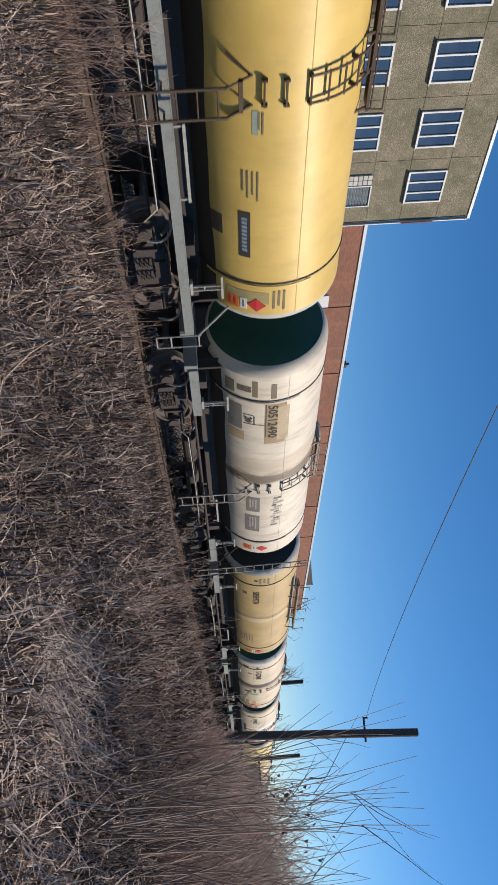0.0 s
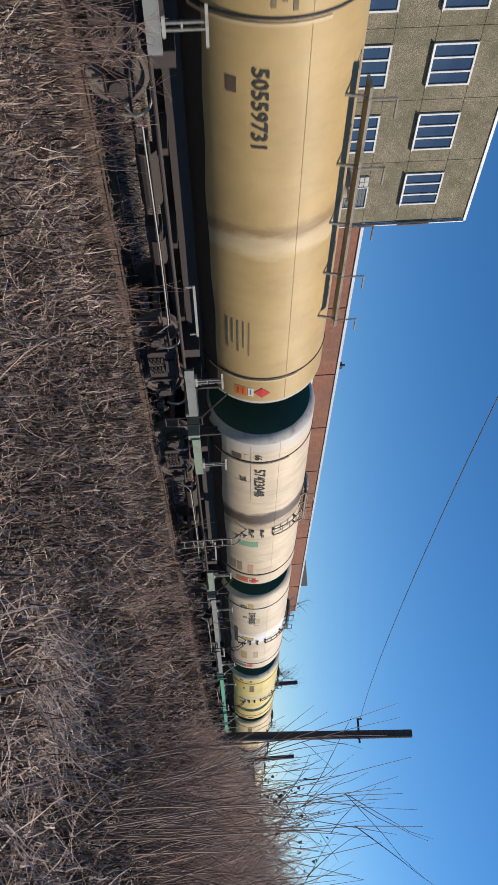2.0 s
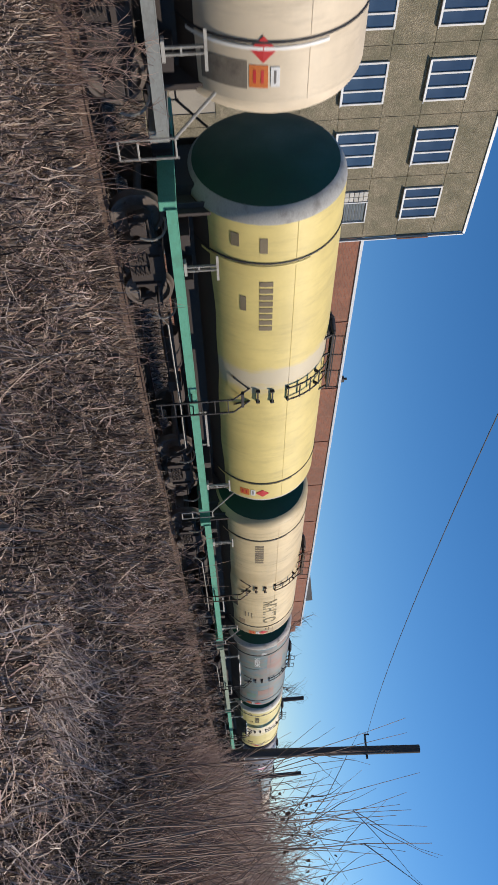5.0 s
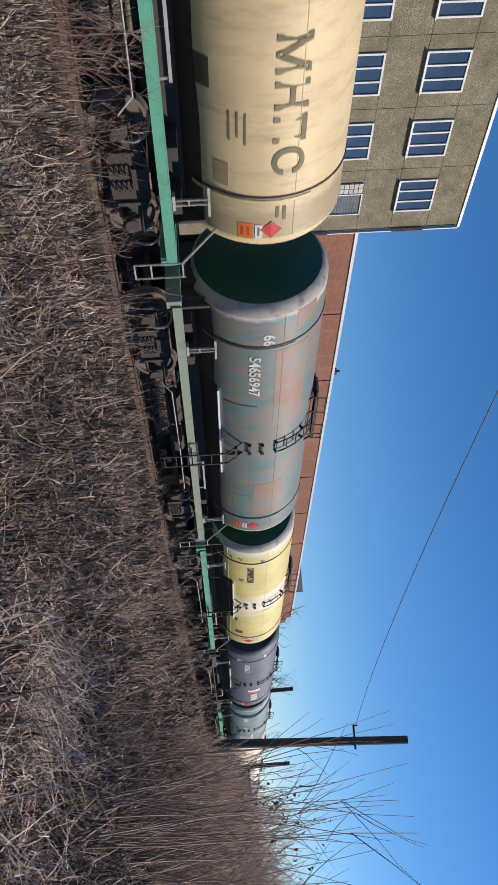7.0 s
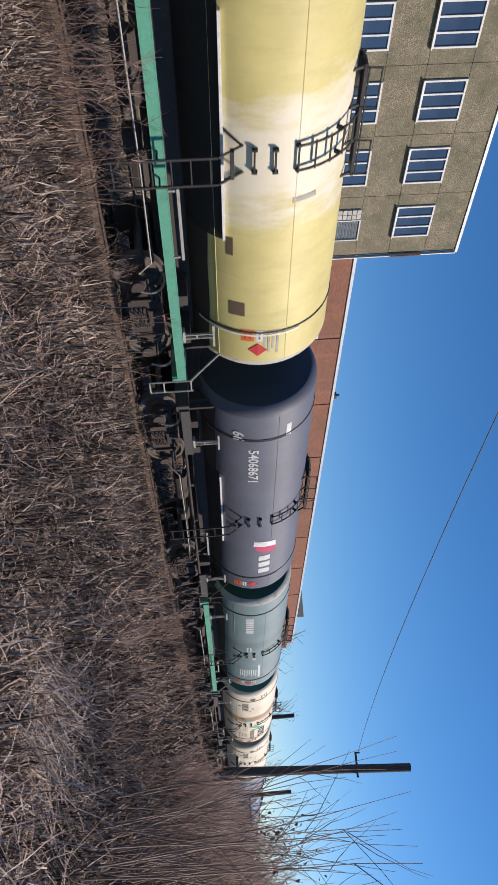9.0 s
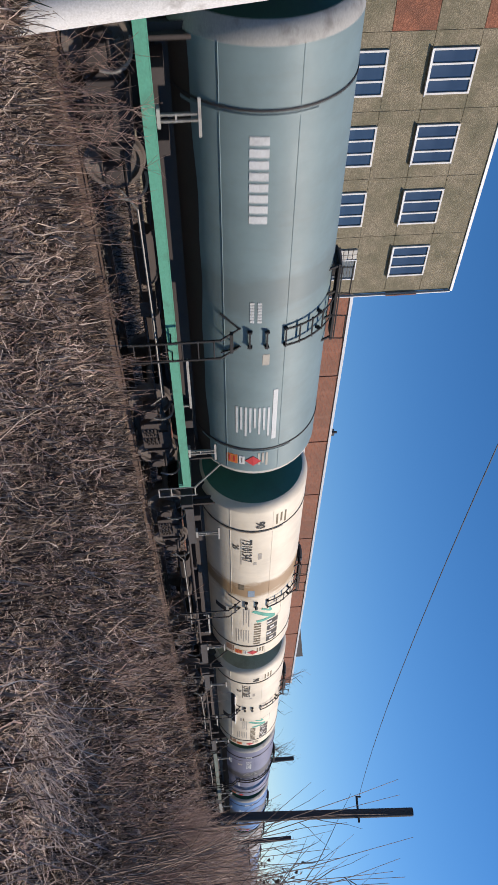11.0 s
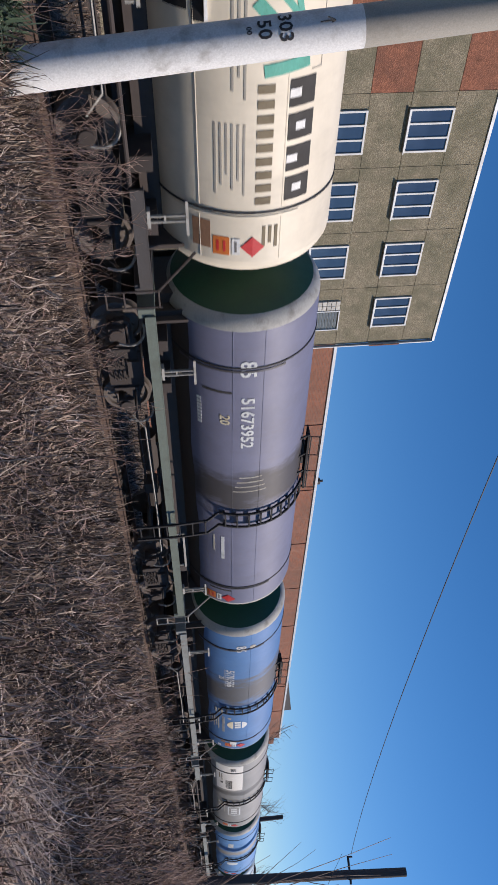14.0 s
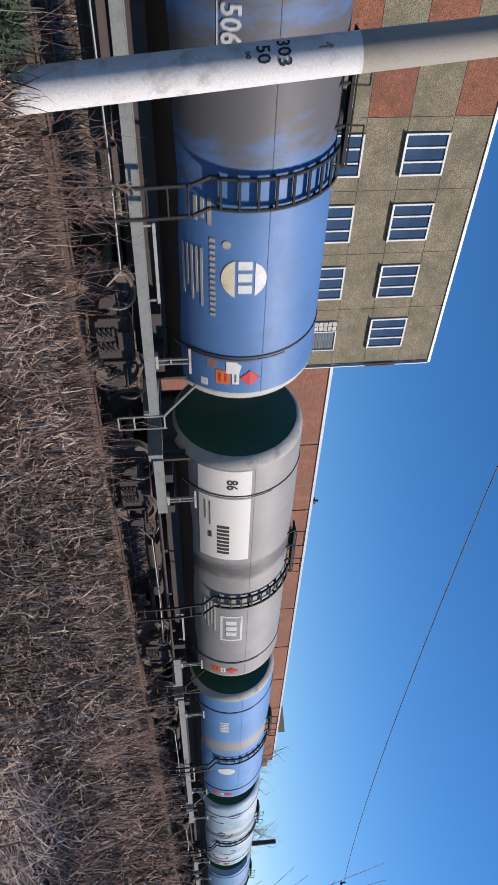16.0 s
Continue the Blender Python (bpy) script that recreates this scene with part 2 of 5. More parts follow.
def build_tall_block():
    block = thing("panel_building", "four-storey industrial building with olive pebble-dashed panels", "building")
    right, left, top, base = 25.42, 3.0, 14.1, -0.35
    bm = bmesh.new()
    box(bm, (left + right) / 2, FACE + 6.13, (top + base) / 2, right - left - 0.06, 12.0, top - base)
    part("core", mesh_of(bm, "core"), M_CORE, block)
    bm = bmesh.new()
    box(bm, (left + right) / 2, FACE + 6.2, top + 0.06, right - left + 0.12, 12.3, 0.14)
    part("parapet_cap", mesh_of(bm, "parapet_cap", bevel=0.01), M_TRIM, block, "thin whitish metal parapet flashing")
    bm = bmesh.new()
    box(bm, right + 0.02, FACE + 0.06, (top + base) / 2, 0.05, 0.16, top - base)
    part("corner_strip", mesh_of(bm, "corner_strip"), M_TRIM, block)
    for z0, z1 in ((10.9, 12.4), (6.6, 7.8)):
        bm = bmesh.new()
        box(bm, right + 0.03, FACE + 0.2, (z0 + z1) / 2, 0.06, 0.5, z1 - z0)
        part("corner_patch", mesh_of(bm, "corner_patch"), M_REDPANEL, block, "terracotta patch on the corner")
    cache = {}

    def panel(x0, x1, z0, z1, mat):
        key = (round(x1 - x0, 3), round(z1 - z0, 3))
        if key not in cache:
            b = bmesh.new()
            box(b, 0, 0, 0, key[0] - 0.014, 0.2, key[1] - 0.014)
            cache[key] = mesh_of(b, "panel", bevel=0.006)
        part("panel", cache[key], mat, block, m=pose((x0 + x1) / 2, FACE + 0.2, (z0 + z1) / 2))

    for k in range(8):
        cx = 23.45 - PITCH * k
        x0, x1 = max(left, cx - PITCH / 2), (right - 0.045 if k == 0 else cx + PITCH / 2)
        if x1 - x0 < 0.5:
            continue
        for r, z in enumerate(ROWS):
            above = top if r == 0 else ROWS[r - 1]
            if k < 4:
                panel(x0, x1, z + WIN_H, above, M_PANEL)
                panel(x0, cx - WIN_W / 2, z, z + WIN_H, M_PANEL)
                panel(cx + WIN_W / 2, x1, z, z + WIN_H, M_PANEL)
            else:
                panel(x0, x1, z + WIN_H, above, M_REDPANEL if k == 4 else M_PANEL)
                panel(x0, x1, z, z + WIN_H, M_PANEL if k == 4 else M_REDPANEL)
        panel(x0, x1, base, ROWS[-1], M_PANEL)
    frame_bm = bmesh.new()
    t = 0.075
    for s in (-1, 1):
        box(frame_bm, s * (WIN_W / 2 - t / 2), 0, WIN_H / 2, t, 0.09, WIN_H)
        box(frame_bm, 0, 0, WIN_H / 2 + s * (WIN_H / 2 - t / 2), WIN_W - 2 * t, 0.09, t)
        box(frame_bm, s * WIN_W / 6, 0, WIN_H / 2, t * 0.95, 0.08, WIN_H - 2 * t)
    frame_me = mesh_of(frame_bm, "window_frame")
    b = bmesh.new()
    box(b, 0, 0, 0, WIN_W / 3 - 0.06, 0.012, WIN_H - 2 * t + 0.02)
    pane_me = mesh_of(b, "pane")
    b = bmesh.new()
    box(b, 0, -0.06, -0.02, WIN_W + 0.06, 0.12, 0.04)
    sill_me = mesh_of(b, "window_sill", bevel=0.006)
    for k, cx in enumerate(COLS):
        for r, z in enumerate(ROWS[:3]):
            if k == 0 and r >= 1:
                continue
            win = thing("window", "", "")
            win.parent = block
            win.matrix_basis = pose(cx, FACE + 0.08, z)
            part("window_frame", frame_me, M_WHITE, win, "white plastic frame with three lights")
            part("window_sill", sill_me, M_TRIM, win)
            for i in (-1, 0, 1):
                part("pane", pane_me, M_GLASS, win, m=pose(i * WIN_W / 3, 0.015, WIN_H / 2, 0.12 * i, 0, 0.15 * i))
    # one opening is half bricked up, with a louvre in it
    for r in (1, 2):
        z = ROWS[r]
        lou = thing("vent_opening", "", "")
        lou.parent = block
        lou.matrix_basis = pose(COLS[0], FACE + 0.08, z)
        b = bmesh.new()
        for i in range(11):
            box(b, 0.3, 0, 0.12 + i * 0.145, 1.1, 0.05, 0.11, Matrix.Rotation(radians(28), 4, "X"))
        part("louvre", mesh_of(b, "louvre"), M_VENT, lou, "grey metal ventilation louvre")
        b = bmesh.new()
        for x in (-0.27, 0.87):
            box(b, x, -0.03, WIN_H / 2, 0.05, 0.1, WIN_H)
        for zz in (0.03, WIN_H - 0.03):
            box(b, 0.3, -0.03, zz, 1.1, 0.1, 0.05)
        part("louvre_frame", mesh_of(b, "louvre_frame"), M_TRIM, lou)
        b = bmesh.new()
        box(b, 0, 0, 0, 0.25, 0.11, 0.19)
        me = mesh_of(b, "block", bevel=0.01)
        for i in range(2):
            for j in range(8):
                part("block", me, M_BLOCK, lou, m=pose(-0.44 - i * 0.27, 0.0, 0.11 + j * 0.215))


def build_brick_hall():
    hall = thing("brick_building", "long low red-brick workshop with a whitish roof edge", "building")
    x0, x1, top, base = 25.5, 82.0, 9.25, -0.35
    bm = bmesh.new()
    box(bm, (x0 + x1) / 2, FACE + 7.3, (top + base) / 2, x1 - x0, 14, top - base)
    part("wall", mesh_of(bm, "wall"), M_BRICK, hall)
    bm = bmesh.new()
    box(bm, (x0 + x1) / 2, FACE + 7.3, top + 0.06, x1 - x0 + 0.1, 14.12, 0.16)
    part("parapet_cap", mesh_of(bm, "parapet_cap", bevel=0.01), M_TRIM, hall, "whitish metal roof edge")
    b = bmesh.new()
    box(b, 0, 0, 0, 0.08, 0.05, top - base)
    me = mesh_of(b, "wall_joint")
    for i in range(9):
        part("wall_joint", me, M_BRICK, hall, m=pose(x0 + 6.1 * (i + 1), FACE + 0.28, (top + base) / 2))
    b = bmesh.new()
    box(b, 0, 0, 0, 0.9, 0.05, 1.1)
    me = mesh_of(b, "sign_board")
    for x, z in ((31.0, 7.4), (38.2, 7.3)):
        part("sign_board", me, M_WHITE, hall, "small white board on the brick wall", m=pose(x, FACE + 0.26, z))
    bm = bmesh.new()
    loft(bm, [[(67.4, y, top + 0.1), (75.1, y, top + 0.1), (75.1, y, top + 0.95), (67.4, y, top + 0.2)] for y in (FACE + 0.6, FACE + 4.5)])
    part("roof_hatch", mesh_of(bm, "roof_hatch"), M_ROOF, hall, "dark lean-to roof exit")
    bm = bmesh.new()
    box(bm, 37.2, FACE + 0.6, top + 0.22, 0.3, 0.3, 0.3)
    bar(bm, (37.2, FACE + 0.6, top + 0.3), (37.2, FACE + 0.6, top + 0.55), 0.08)
    part("roof_vent", mesh_of(bm, "roof_vent"), M_ROOF, hall)
    bm = bmesh.new()
    box(bm, 83.2, FACE + 7, 4.3, 2.4, 13, 9.0)
    part("annex", mesh_of(bm, "annex"), M_BRICK, hall)


build_tall_block()
build_brick_hall()

# ---- poles and wire ----
M_CONC = worn("pole_concrete", (0.33, 0.31, 0.27), 0.85, scale=1.5, fine=60, dirt=(0.16, 0.14, 0.11), dirty=0.6)
M_LIME = worn("limewash", (0.66, 0.66, 0.65), 0.85, scale=3.2, fine=50, dirt=(0.22, 0.2, 0.18), dirty=0.75)
M_BLACK = worn("black_paint", (0.02, 0.02, 0.022), 0.6)
M_DARKPOLE = worn("dark_pole", (0.075, 0.07, 0.07), 0.9, scale=1.0)
M_WIRE = worn("wire", (0.05, 0.05, 0.055), 0.5, metal=0.6)


def text_mesh(body, size, name="marking", squeeze=1.0):
    cu = bpy.data.curves.new(name, "FONT")
    cu.body, cu.size, cu.resolution_u, cu.offset = body, size, 2, size * 0.02
    cu.align_x, cu.align_y = "CENTER", "CENTER"
    ob = new("lettering", cu)
    bpy.context.view_layer.update()
    me = bpy.data.meshes.new_from_object(ob.evaluated_get(bpy.context.evaluated_depsgraph_get()))
    bpy.data.objects.remove(ob)
    for v in me.vertices:
        v.co.x *= squeeze
    me.name = name
    me.materials.clear()
    return me


def build_near_pole():
    foot, lean = Vector((3.66, -3.2, 0.05)), 5.7
    pole = thing("concrete_pole", "round concrete line pole with limewashed foot and black stencilled numbers", "utility pole", Matrix.Translation(foot) @ pose(0, 0, 0, 0, -lean, 0))
    r0, r1, split, top = 0.235, 0.165, 3.72, 11.5

    def rad(h):
        return r0 + (r1 - r0) * h / top

    for name, a, b, mat, lab in (("painted_foot", -0.6, split, M_LIME, "white limewash"), ("shaft", split, top, M_CONC, "bare tan concrete")):
        bm = bmesh.new()
        loft(bm, [[(rad(h) * math.cos(u), rad(h) * math.sin(u), h) for u in np.linspace(0, math.tau, 40, endpoint=False)] for h in np.linspace(a, b, 8)])
        part(name, mesh_of(bm, name, smooth=True), mat, pole, lab)
    # the stencil faces the camera's side of the track
    face = math.atan2(-8.4, -3.66) - 0.4
    for body, h, size in (("303", 2.88, 0.2), ("50", 2.66, 0.2), ("00", 2.5, 0.08)):
        me = text_mesh(body, size)
        for v in me.vertices:
            hh = h + v.co.y
            a = face + v.co.x / rad(hh)
            v.co = ((rad(hh) + 0.006) * math.cos(a), (rad(hh) + 0.006) * math.sin(a), hh)
        part("number", me, M_BLACK, pole, "black stencilled number")
    bm = bmesh.new()
    for s in (-1, 1):
        bar(bm, (0.005 * s, 0, 0), (0.04 * s, 0, -0.07), 0.008)
    bar(bm, (0, 0, -0.15), (0, 0, 0.01), 0.008)
    part("arrow", mesh_of(bm, "arrow"), M_BLACK, pole, m=Matrix.Translation((0.222 * math.cos(face), 0.222 * math.sin(face), 3.4)))


def build_far_pole():
    foot = Vector((50.0, -2.63, 0.0))
    pole = thing("wooden_pole", "dark line pole with a short cross-arm and insulator", "utility pole", Matrix.Translation(foot) @ pose(0, 0, 0, 3.4, 0, 0))
    bm = bmesh.new()
    bar(bm, (0, 0, -0.5), (0, 0, 12.7), 0.28, 16, 0.25)
    part("shaft", mesh_of(bm, "shaft", smooth=True), M_DARKPOLE, pole)
    bm = bmesh.new()
    flat(bm, (0, -0.5, 9.4), (0, 0.98, 9.4), 0.09, 0.12)
    part("cross_arm", mesh_of(bm, "cross_arm"), M_DARKPOLE, pole)
    bm = bmesh.new()
    bar(bm, (0, 0.93, 9.4), (0, 0.93, 9.66), 0.05)
    part("insulator", mesh_of(bm, "insulator"), M_DARKPOLE, pole)


def build_wire(a, b, sag):
    bm = bmesh.new()
    a, b = Vector(a), Vector(b)
    pts = [a.lerp(b, i / 24) - Vector((0, 0, sag * 4 * (i / 24) * (1 - i / 24))) for i in range(25)]
    loft(bm, [[p + Vector((0, 0.014 * math.cos(k), 0.014 * math.sin(k))) for k in (0, 1.26, 2.51, 3.77, 5.03)] for p in pts])
    tagged(part("overhead_wire", mesh_of(bm, "overhead_wire"), M_WIRE), "thin dark overhead wire strung between the poles", "wire")


def build_cabin():
    cabin = thing("trackside_cabin", "small dark grey trackside cabin among the bushes", "cabin", pose(62, -3.7, 0))
    bm = bmesh.new()
    box(bm, 0, 0, 1.3, 2.2, 1.7, 3.0)
    part("wall", mesh_of(bm, "wall"), M_VENT, cabin)
    bm = bmesh.new()
    box(bm, 0, 0, 2.86, 2.5, 2.0, 0.12)
    part("roof", mesh_of(bm, "roof"), M_ROOF, cabin)


build_cabin()
build_near_pole()
build_far_pole()
build_wire((50.0, -2.26, 9.6), (2.9, -2.6, 7.82), 0.5)
for x, y, h, r in ((86.0, 8.86, 9.0, 0.26), (60.0, -2.65, 5.9, 0.17)):
    p = thing("wooden_pole", "distant dark line pole beyond the train", "utility pole", pose(x, y, 0))
    bm = bmesh.new()
    bar(bm, (0, 0, -0.5), (0, 0, h), r, 10, r * 0.85)
    part("shaft", mesh_of(bm, "shaft"), M_DARKPOLE, p)

# ---- the train ----
R, AXIS, HALF = 1.5, 2.85, 5.0
M_GEAR = worn("bogie_rust", (0.052, 0.041, 0.037), 0.85, scale=3, dirt=(0.11, 0.085, 0.068), dirty=0.6, per_object=0.5)
M_WHEEL = worn("wheel_steel", (0.15, 0.125, 0.11), 0.55, metal=0.25, scale=4)
M_STEEL = worn("dark_ladder", (0.035, 0.033, 0.035), 0.65, metal=0.2)
M_PALE = worn("pale_strap", (0.36, 0.35, 0.32), 0.7, scale=4, dirty=0.5)
# underside tone: soot plus the shade below the flank, put into the colour
M_BELLY = worn("belly_shade", (0.05, 0.038, 0.03), 0.8, scale=1.2, dirt=(0.1, 0.075, 0.05), dirty=0.35)
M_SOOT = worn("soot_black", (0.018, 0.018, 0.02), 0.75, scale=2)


def tank_paint(name, color, stains=(), grime=0.35, patina=None, rough=0.54):
    """Old tank paint: sun-bleached, streaked down the sides, with spills below the hatch. stains: (x, half width, colour, strength)."""
    m, N, L, P = nodes_of(name)
    c = mix(N, L, ramp(N, L, noise_node(N, L, 0.8, 6.0, 0.65), (0.35, (0, 0, 0)), (0.7, (1, 1, 1))), color, tuple(v * 0.8 for v in color))
    if patina:
        for i, p in enumerate(patina):
            spots = noise_node(N, L, 0.55 + 0.35 * i, 5.0, 0.6, (1.0 + i, 1.3, 1.1))
            c = mix(N, L, ramp(N, L, spots, (0.48, (0, 0, 0)), (0.6, (0.75, 0.75, 0.75))), c, p)
    streak = noise_node(N, L, 1.7, 8.0, 0.72, (2.2, 0.5, 0.35))
    c = mix(N, L, ramp(N, L, streak, (0.5, (0, 0, 0)), (0.8, (grime, grime, grime))), c, (0.13, 0.1, 0.07))
    tc, sx = N.new("ShaderNodeTexCoord"), N.new("ShaderNodeSeparateXYZ")
    L.new(tc.outputs["Object"], sx.inputs[0])
    ragged = noise_node(N, L, 1.6, 6.0, 0.7, (1.6, 0.5, 0.5))
    for x, half, tint, strength in stains:
        d = N.new("ShaderNodeMath")
        d.operation, d.inputs[1].default_value = "SUBTRACT", x
        L.new(sx.outputs[0], d.inputs[0])
        a = N.new("ShaderNodeMath")
        a.operation = "ABSOLUTE"
        L.new(d.outputs[0], a.inputs[0])
        e = N.new("ShaderNodeMath")
        e.operation, e.inputs[1].default_value = "MULTIPLY_ADD", -1 / (2.4 * half)
        L.new(a.outputs[0], e.inputs[0])
        L.new(ragged, e.inputs[2])
        k = N.new("ShaderNodeMapRange")
        k.inputs["From Min"].default_value, k.inputs["From Max"].default_value, k.inputs["To Max"].default_value = 0.06, 0.32, strength
        L.new(e.outputs[0], k.inputs[0])
        c = mix(N, L, k.outputs[0], c, tint)
    L.new(c, P.inputs["Base Color"])
    L.new(ramp(N, L, noise_node(N, L, 6.0, 4.0), (0.3, (rough,) * 3), (0.8, (rough + 0.08,) * 3)), P.inputs["Roughness"])
    P.inputs["Specular IOR Level"].default_value = 0.32
    bump(N, L, P, noise_node(N, L, 30.0, 3.0), 0.06, 0.004)
    return m


def ring(x, r, n=64):
    return [(x, -r * math.cos(a), AXIS + r * math.sin(a)) for a in np.linspace(0, math.tau, n, endpoint=False)]


def on_tank(x, arc, lift):
    """A place on the shell's near side: arc in metres up the curve from the middle height."""
    a = arc / R
    return (x, -(R + lift) * math.cos(a), AXIS + (R + lift) * math.sin(a))


KIT = {}


def kit(name, build, smooth=False, bevel=0.0):
    """Shared meshes for alike parts."""
    if name not in KIT:
        bm = bmesh.new()
        build(bm)
        KIT[name] = mesh_of(bm, name, smooth, bevel)
    return KIT[name]


def shell(bm):
    loft(bm, [ring(x, R) for x in np.linspace(-HALF, HALF, 11)], caps=False)


def knuckle(bm):
    loft(bm, [ring(-HALF - d, r) for d, r in ((0, R), (0.08, 1.485), (0.17, 1.44), (0.24, 1.39), (0.28, 1.34))], caps=False)


def head(bm):
    loft(bm, [ring(-HALF - 0.28 - d, r) for d, r in ((0, 1.345), (0.07, 1.17), (0.13, 0.9), (0.17, 0.6), (0.19, 0.3), (0.2, 0.02))])


def shade_coat_of(low, seed):
    """Underside skin with a ragged edge: soot and the belly's shade painted together."""
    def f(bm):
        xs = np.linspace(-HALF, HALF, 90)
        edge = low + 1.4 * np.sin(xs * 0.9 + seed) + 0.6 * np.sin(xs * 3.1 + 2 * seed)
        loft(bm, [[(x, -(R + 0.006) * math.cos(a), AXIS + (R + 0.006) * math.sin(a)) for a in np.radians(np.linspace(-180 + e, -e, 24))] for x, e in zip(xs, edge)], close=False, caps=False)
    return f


def band(x0, x1, lift, a0=0.0, a1=math.tau, n=64):
    def f(bm):
        full = a1 - a0 > 6.2
        angles = np.linspace(a0, a1, n, endpoint=not full)
        rings = [[(x, -(R + l) * math.cos(a), AXIS + (R + l) * math.sin(a)) for a in angles] for x, l in ((x0, -0.01), (x0, lift), (x1, lift), (x1, -0.01))]
        loft(bm, rings, close=full, caps=False)
    return f


def seam_at(arc):
    def f(bm):
        for s in (-1, 1):
            y, z = -R * math.cos(arc / R), AXIS + R * math.sin(arc / R)
            flat(bm, (-HALF, s * y, z), (HALF, s * y, z), 0.012, 0.012)
    return f


def sill_long(bm):
    box(bm, 0, -1.46, 1.11, 10.9, 0.06, 0.17)
    box(bm, 0, -1.43, 1.205, 10.9, 0.12, 0.015)


def sill_short(bm):
    box(bm, 0, -1.46, 1.1, 1.8, 0.06, 0.19)
    box(bm, 0, -1.43, 1.205, 1.8, 0.12, 0.015)


def brake_pipe(bm):
    bar(bm, (-3.6, -1.42, 1.02), (3.6, -1.42, 1.02), 0.035)


def centre_sill(bm):
    box(bm, 0, 0, 1.02, 11.3, 0.52, 0.36)
    box(bm, 0, 0, 1.33, 10.4, 1.1, 0.4)


def end_beam(bm):
    box(bm, 0, 0, 1.06, 0.2, 2.9, 0.3)


def cradle(bm):
    box(bm, 0, 0, 1.2, 0.25, 2.4, 0.35)


def end_support(bm):
    """The upright cradle plate that carries the end of the tank."""
    box(bm, 0, 0, 1.5, 0.06, 2.1, 0.75)
    for y in (-0.9, -0.3, 0.3, 0.9):
        box(bm, 0.08, y, 1.42, 0.14, 0.03, 0.55)


def cross_beam(bm):
    box(bm, 0, 0, 1.05, 0.12, 2.8, 0.18)


def saddle(bm):
    for x in (-0.05, 0.05):
        box(bm, x, -1.4, 1.5, 0.02, 0.05, 0.66)
    box(bm, 0, -1.42, 1.84, 0.6, 0.03, 0.045)
    box(bm, 0, -1.4, 1.5, 0.14, 0.03, 0.03)
    box(bm, 0, -1.36, 1.25, 0.3, 0.14, 0.05)


def end_step(bm):
    for x in (0.0, 0.34):
        bar(bm, (x, -1.5, 0.42), (x, -1.5, 1.35), 0.018, 6)
    for z in (0.42, 0.72, 1.3):
        bar(bm, (0, -1.5, z), (0.34, -1.5, z), 0.018, 6)
    bar(bm, (0.0, -1.5, 1.3), (-0.55, -1.25, 1.95), 0.025, 6)


def low_ladder(bm):
    for x in (-0.24, 0.24):
        flat(bm, (x, -1.72, 0.3), (x, -1.72, 2.02), 0.035, 0.035)
        flat(bm, (x, -1.72, 2.02), (x, -1.43, 2.42), 0.03, 0.03)
        flat(bm, (x, -1.45, 2.4), (x * 2.2, -1.3, 2.05), 0.03, 0.03)
        flat(bm, (x, -1.72, 1.1), (x, -1.45, 1.1), 0.03, 0.03)
    for i in range(6):
        bar(bm, (-0.24, -1.72, 0.4 + i * 0.3), (0.24, -1.72, 0.4 + i * 0.3), 0.014, 6)
    box(bm, 0, -1.56, 2.24, 0.5, 0.1, 0.06)


def full_ladder(bm):
    """One curved ladder from the step over the flank to the top."""
    pts = [(-1.72, 0.3), (-1.72, 1.2), (-1.66, 1.95)] + [on_tank(0, a, 0.075)[1:] for a in np.linspace(-0.6, 1.75, 12)]
    for x in (-0.25, 0.25):
        for p, q in zip(pts, pts[1:]):
            flat(bm, (x, *p), (x, *q), 0.045, 0.05)
        for a in (-0.5, 0.3, 1.1):
            flat(bm, (x, *on_tank(0, a, 0.075)[1:]), (x, *on_tank(0, a, 0)[1:]), 0.04, 0.04)
    for i in range(6):
        bar(bm, (-0.25, -1.7, 0.4 + i * 0.3), (0.25, -1.7, 0.4 + i * 0.3), 0.016, 6)
    for a in np.linspace(-0.45, 1.7, 9):
        box(bm, 0, *on_tank(0, a, 0.075)[1:], 0.5, 0.08, 0.035)


def tank_step(bm):
    for s in (-1, 1):
        box(bm, s * 0.2, 0.03, 0.0, 0.035, 0.08, 0.09)
    box(bm, 0, 0.055, 0, 0.44, 0.04, 0.03)


def high_ladder(bm):
    pts = [on_tank(0, 0.43 + 0.2 * i, 0.06 + 0.012 * i) for i in range(8)]
    for x in (-0.22, 0.22):
        loft(bm, [[(x - 0.016, y - 0.016, z), (x + 0.016, y - 0.016, z), (x + 0.016, y + 0.016, z), (x - 0.016, y + 0.016, z)] for _, y, z in pts])
        for i in (0, 4):
            flat(bm, (x, *pts[i][1:]), (x, *on_tank(0, 0.43 + 0.2 * i, 0)[1:]), 0.05, 0.06)


def ladder_rung(bm):
    box(bm, 0, 0, 0, 0.5, 0.04, 0.025)


def platform(bm):
    box(bm, 0, -0.5, 4.38, 2.0, 0.3, 0.03)
    flat(bm, (-1.0, -0.66, 4.37), (1.0, -0.66, 4.37), 0.03, 0.05)
    for x in (-0.95, -0.32, 0.32, 0.95):
        flat(bm, (x, -0.62, 4.37), (x, -0.74, 4.12), 0.04, 0.04)


def platform_rail(bm):
    for x in (-0.95, -0.3, 0.3, 0.95):
        bar(bm, (x, -0.67, 4.36), (x, -0.7, 4.62), 0.014, 6)
    for a, b, z in ((-0.95, -0.3, 4.62), (0.3, 0.95, 4.62), (-0.95, 0.95, 4.42)):
        bar(bm, (a, -0.68, z), (b, -0.68, z), 0.014, 6)


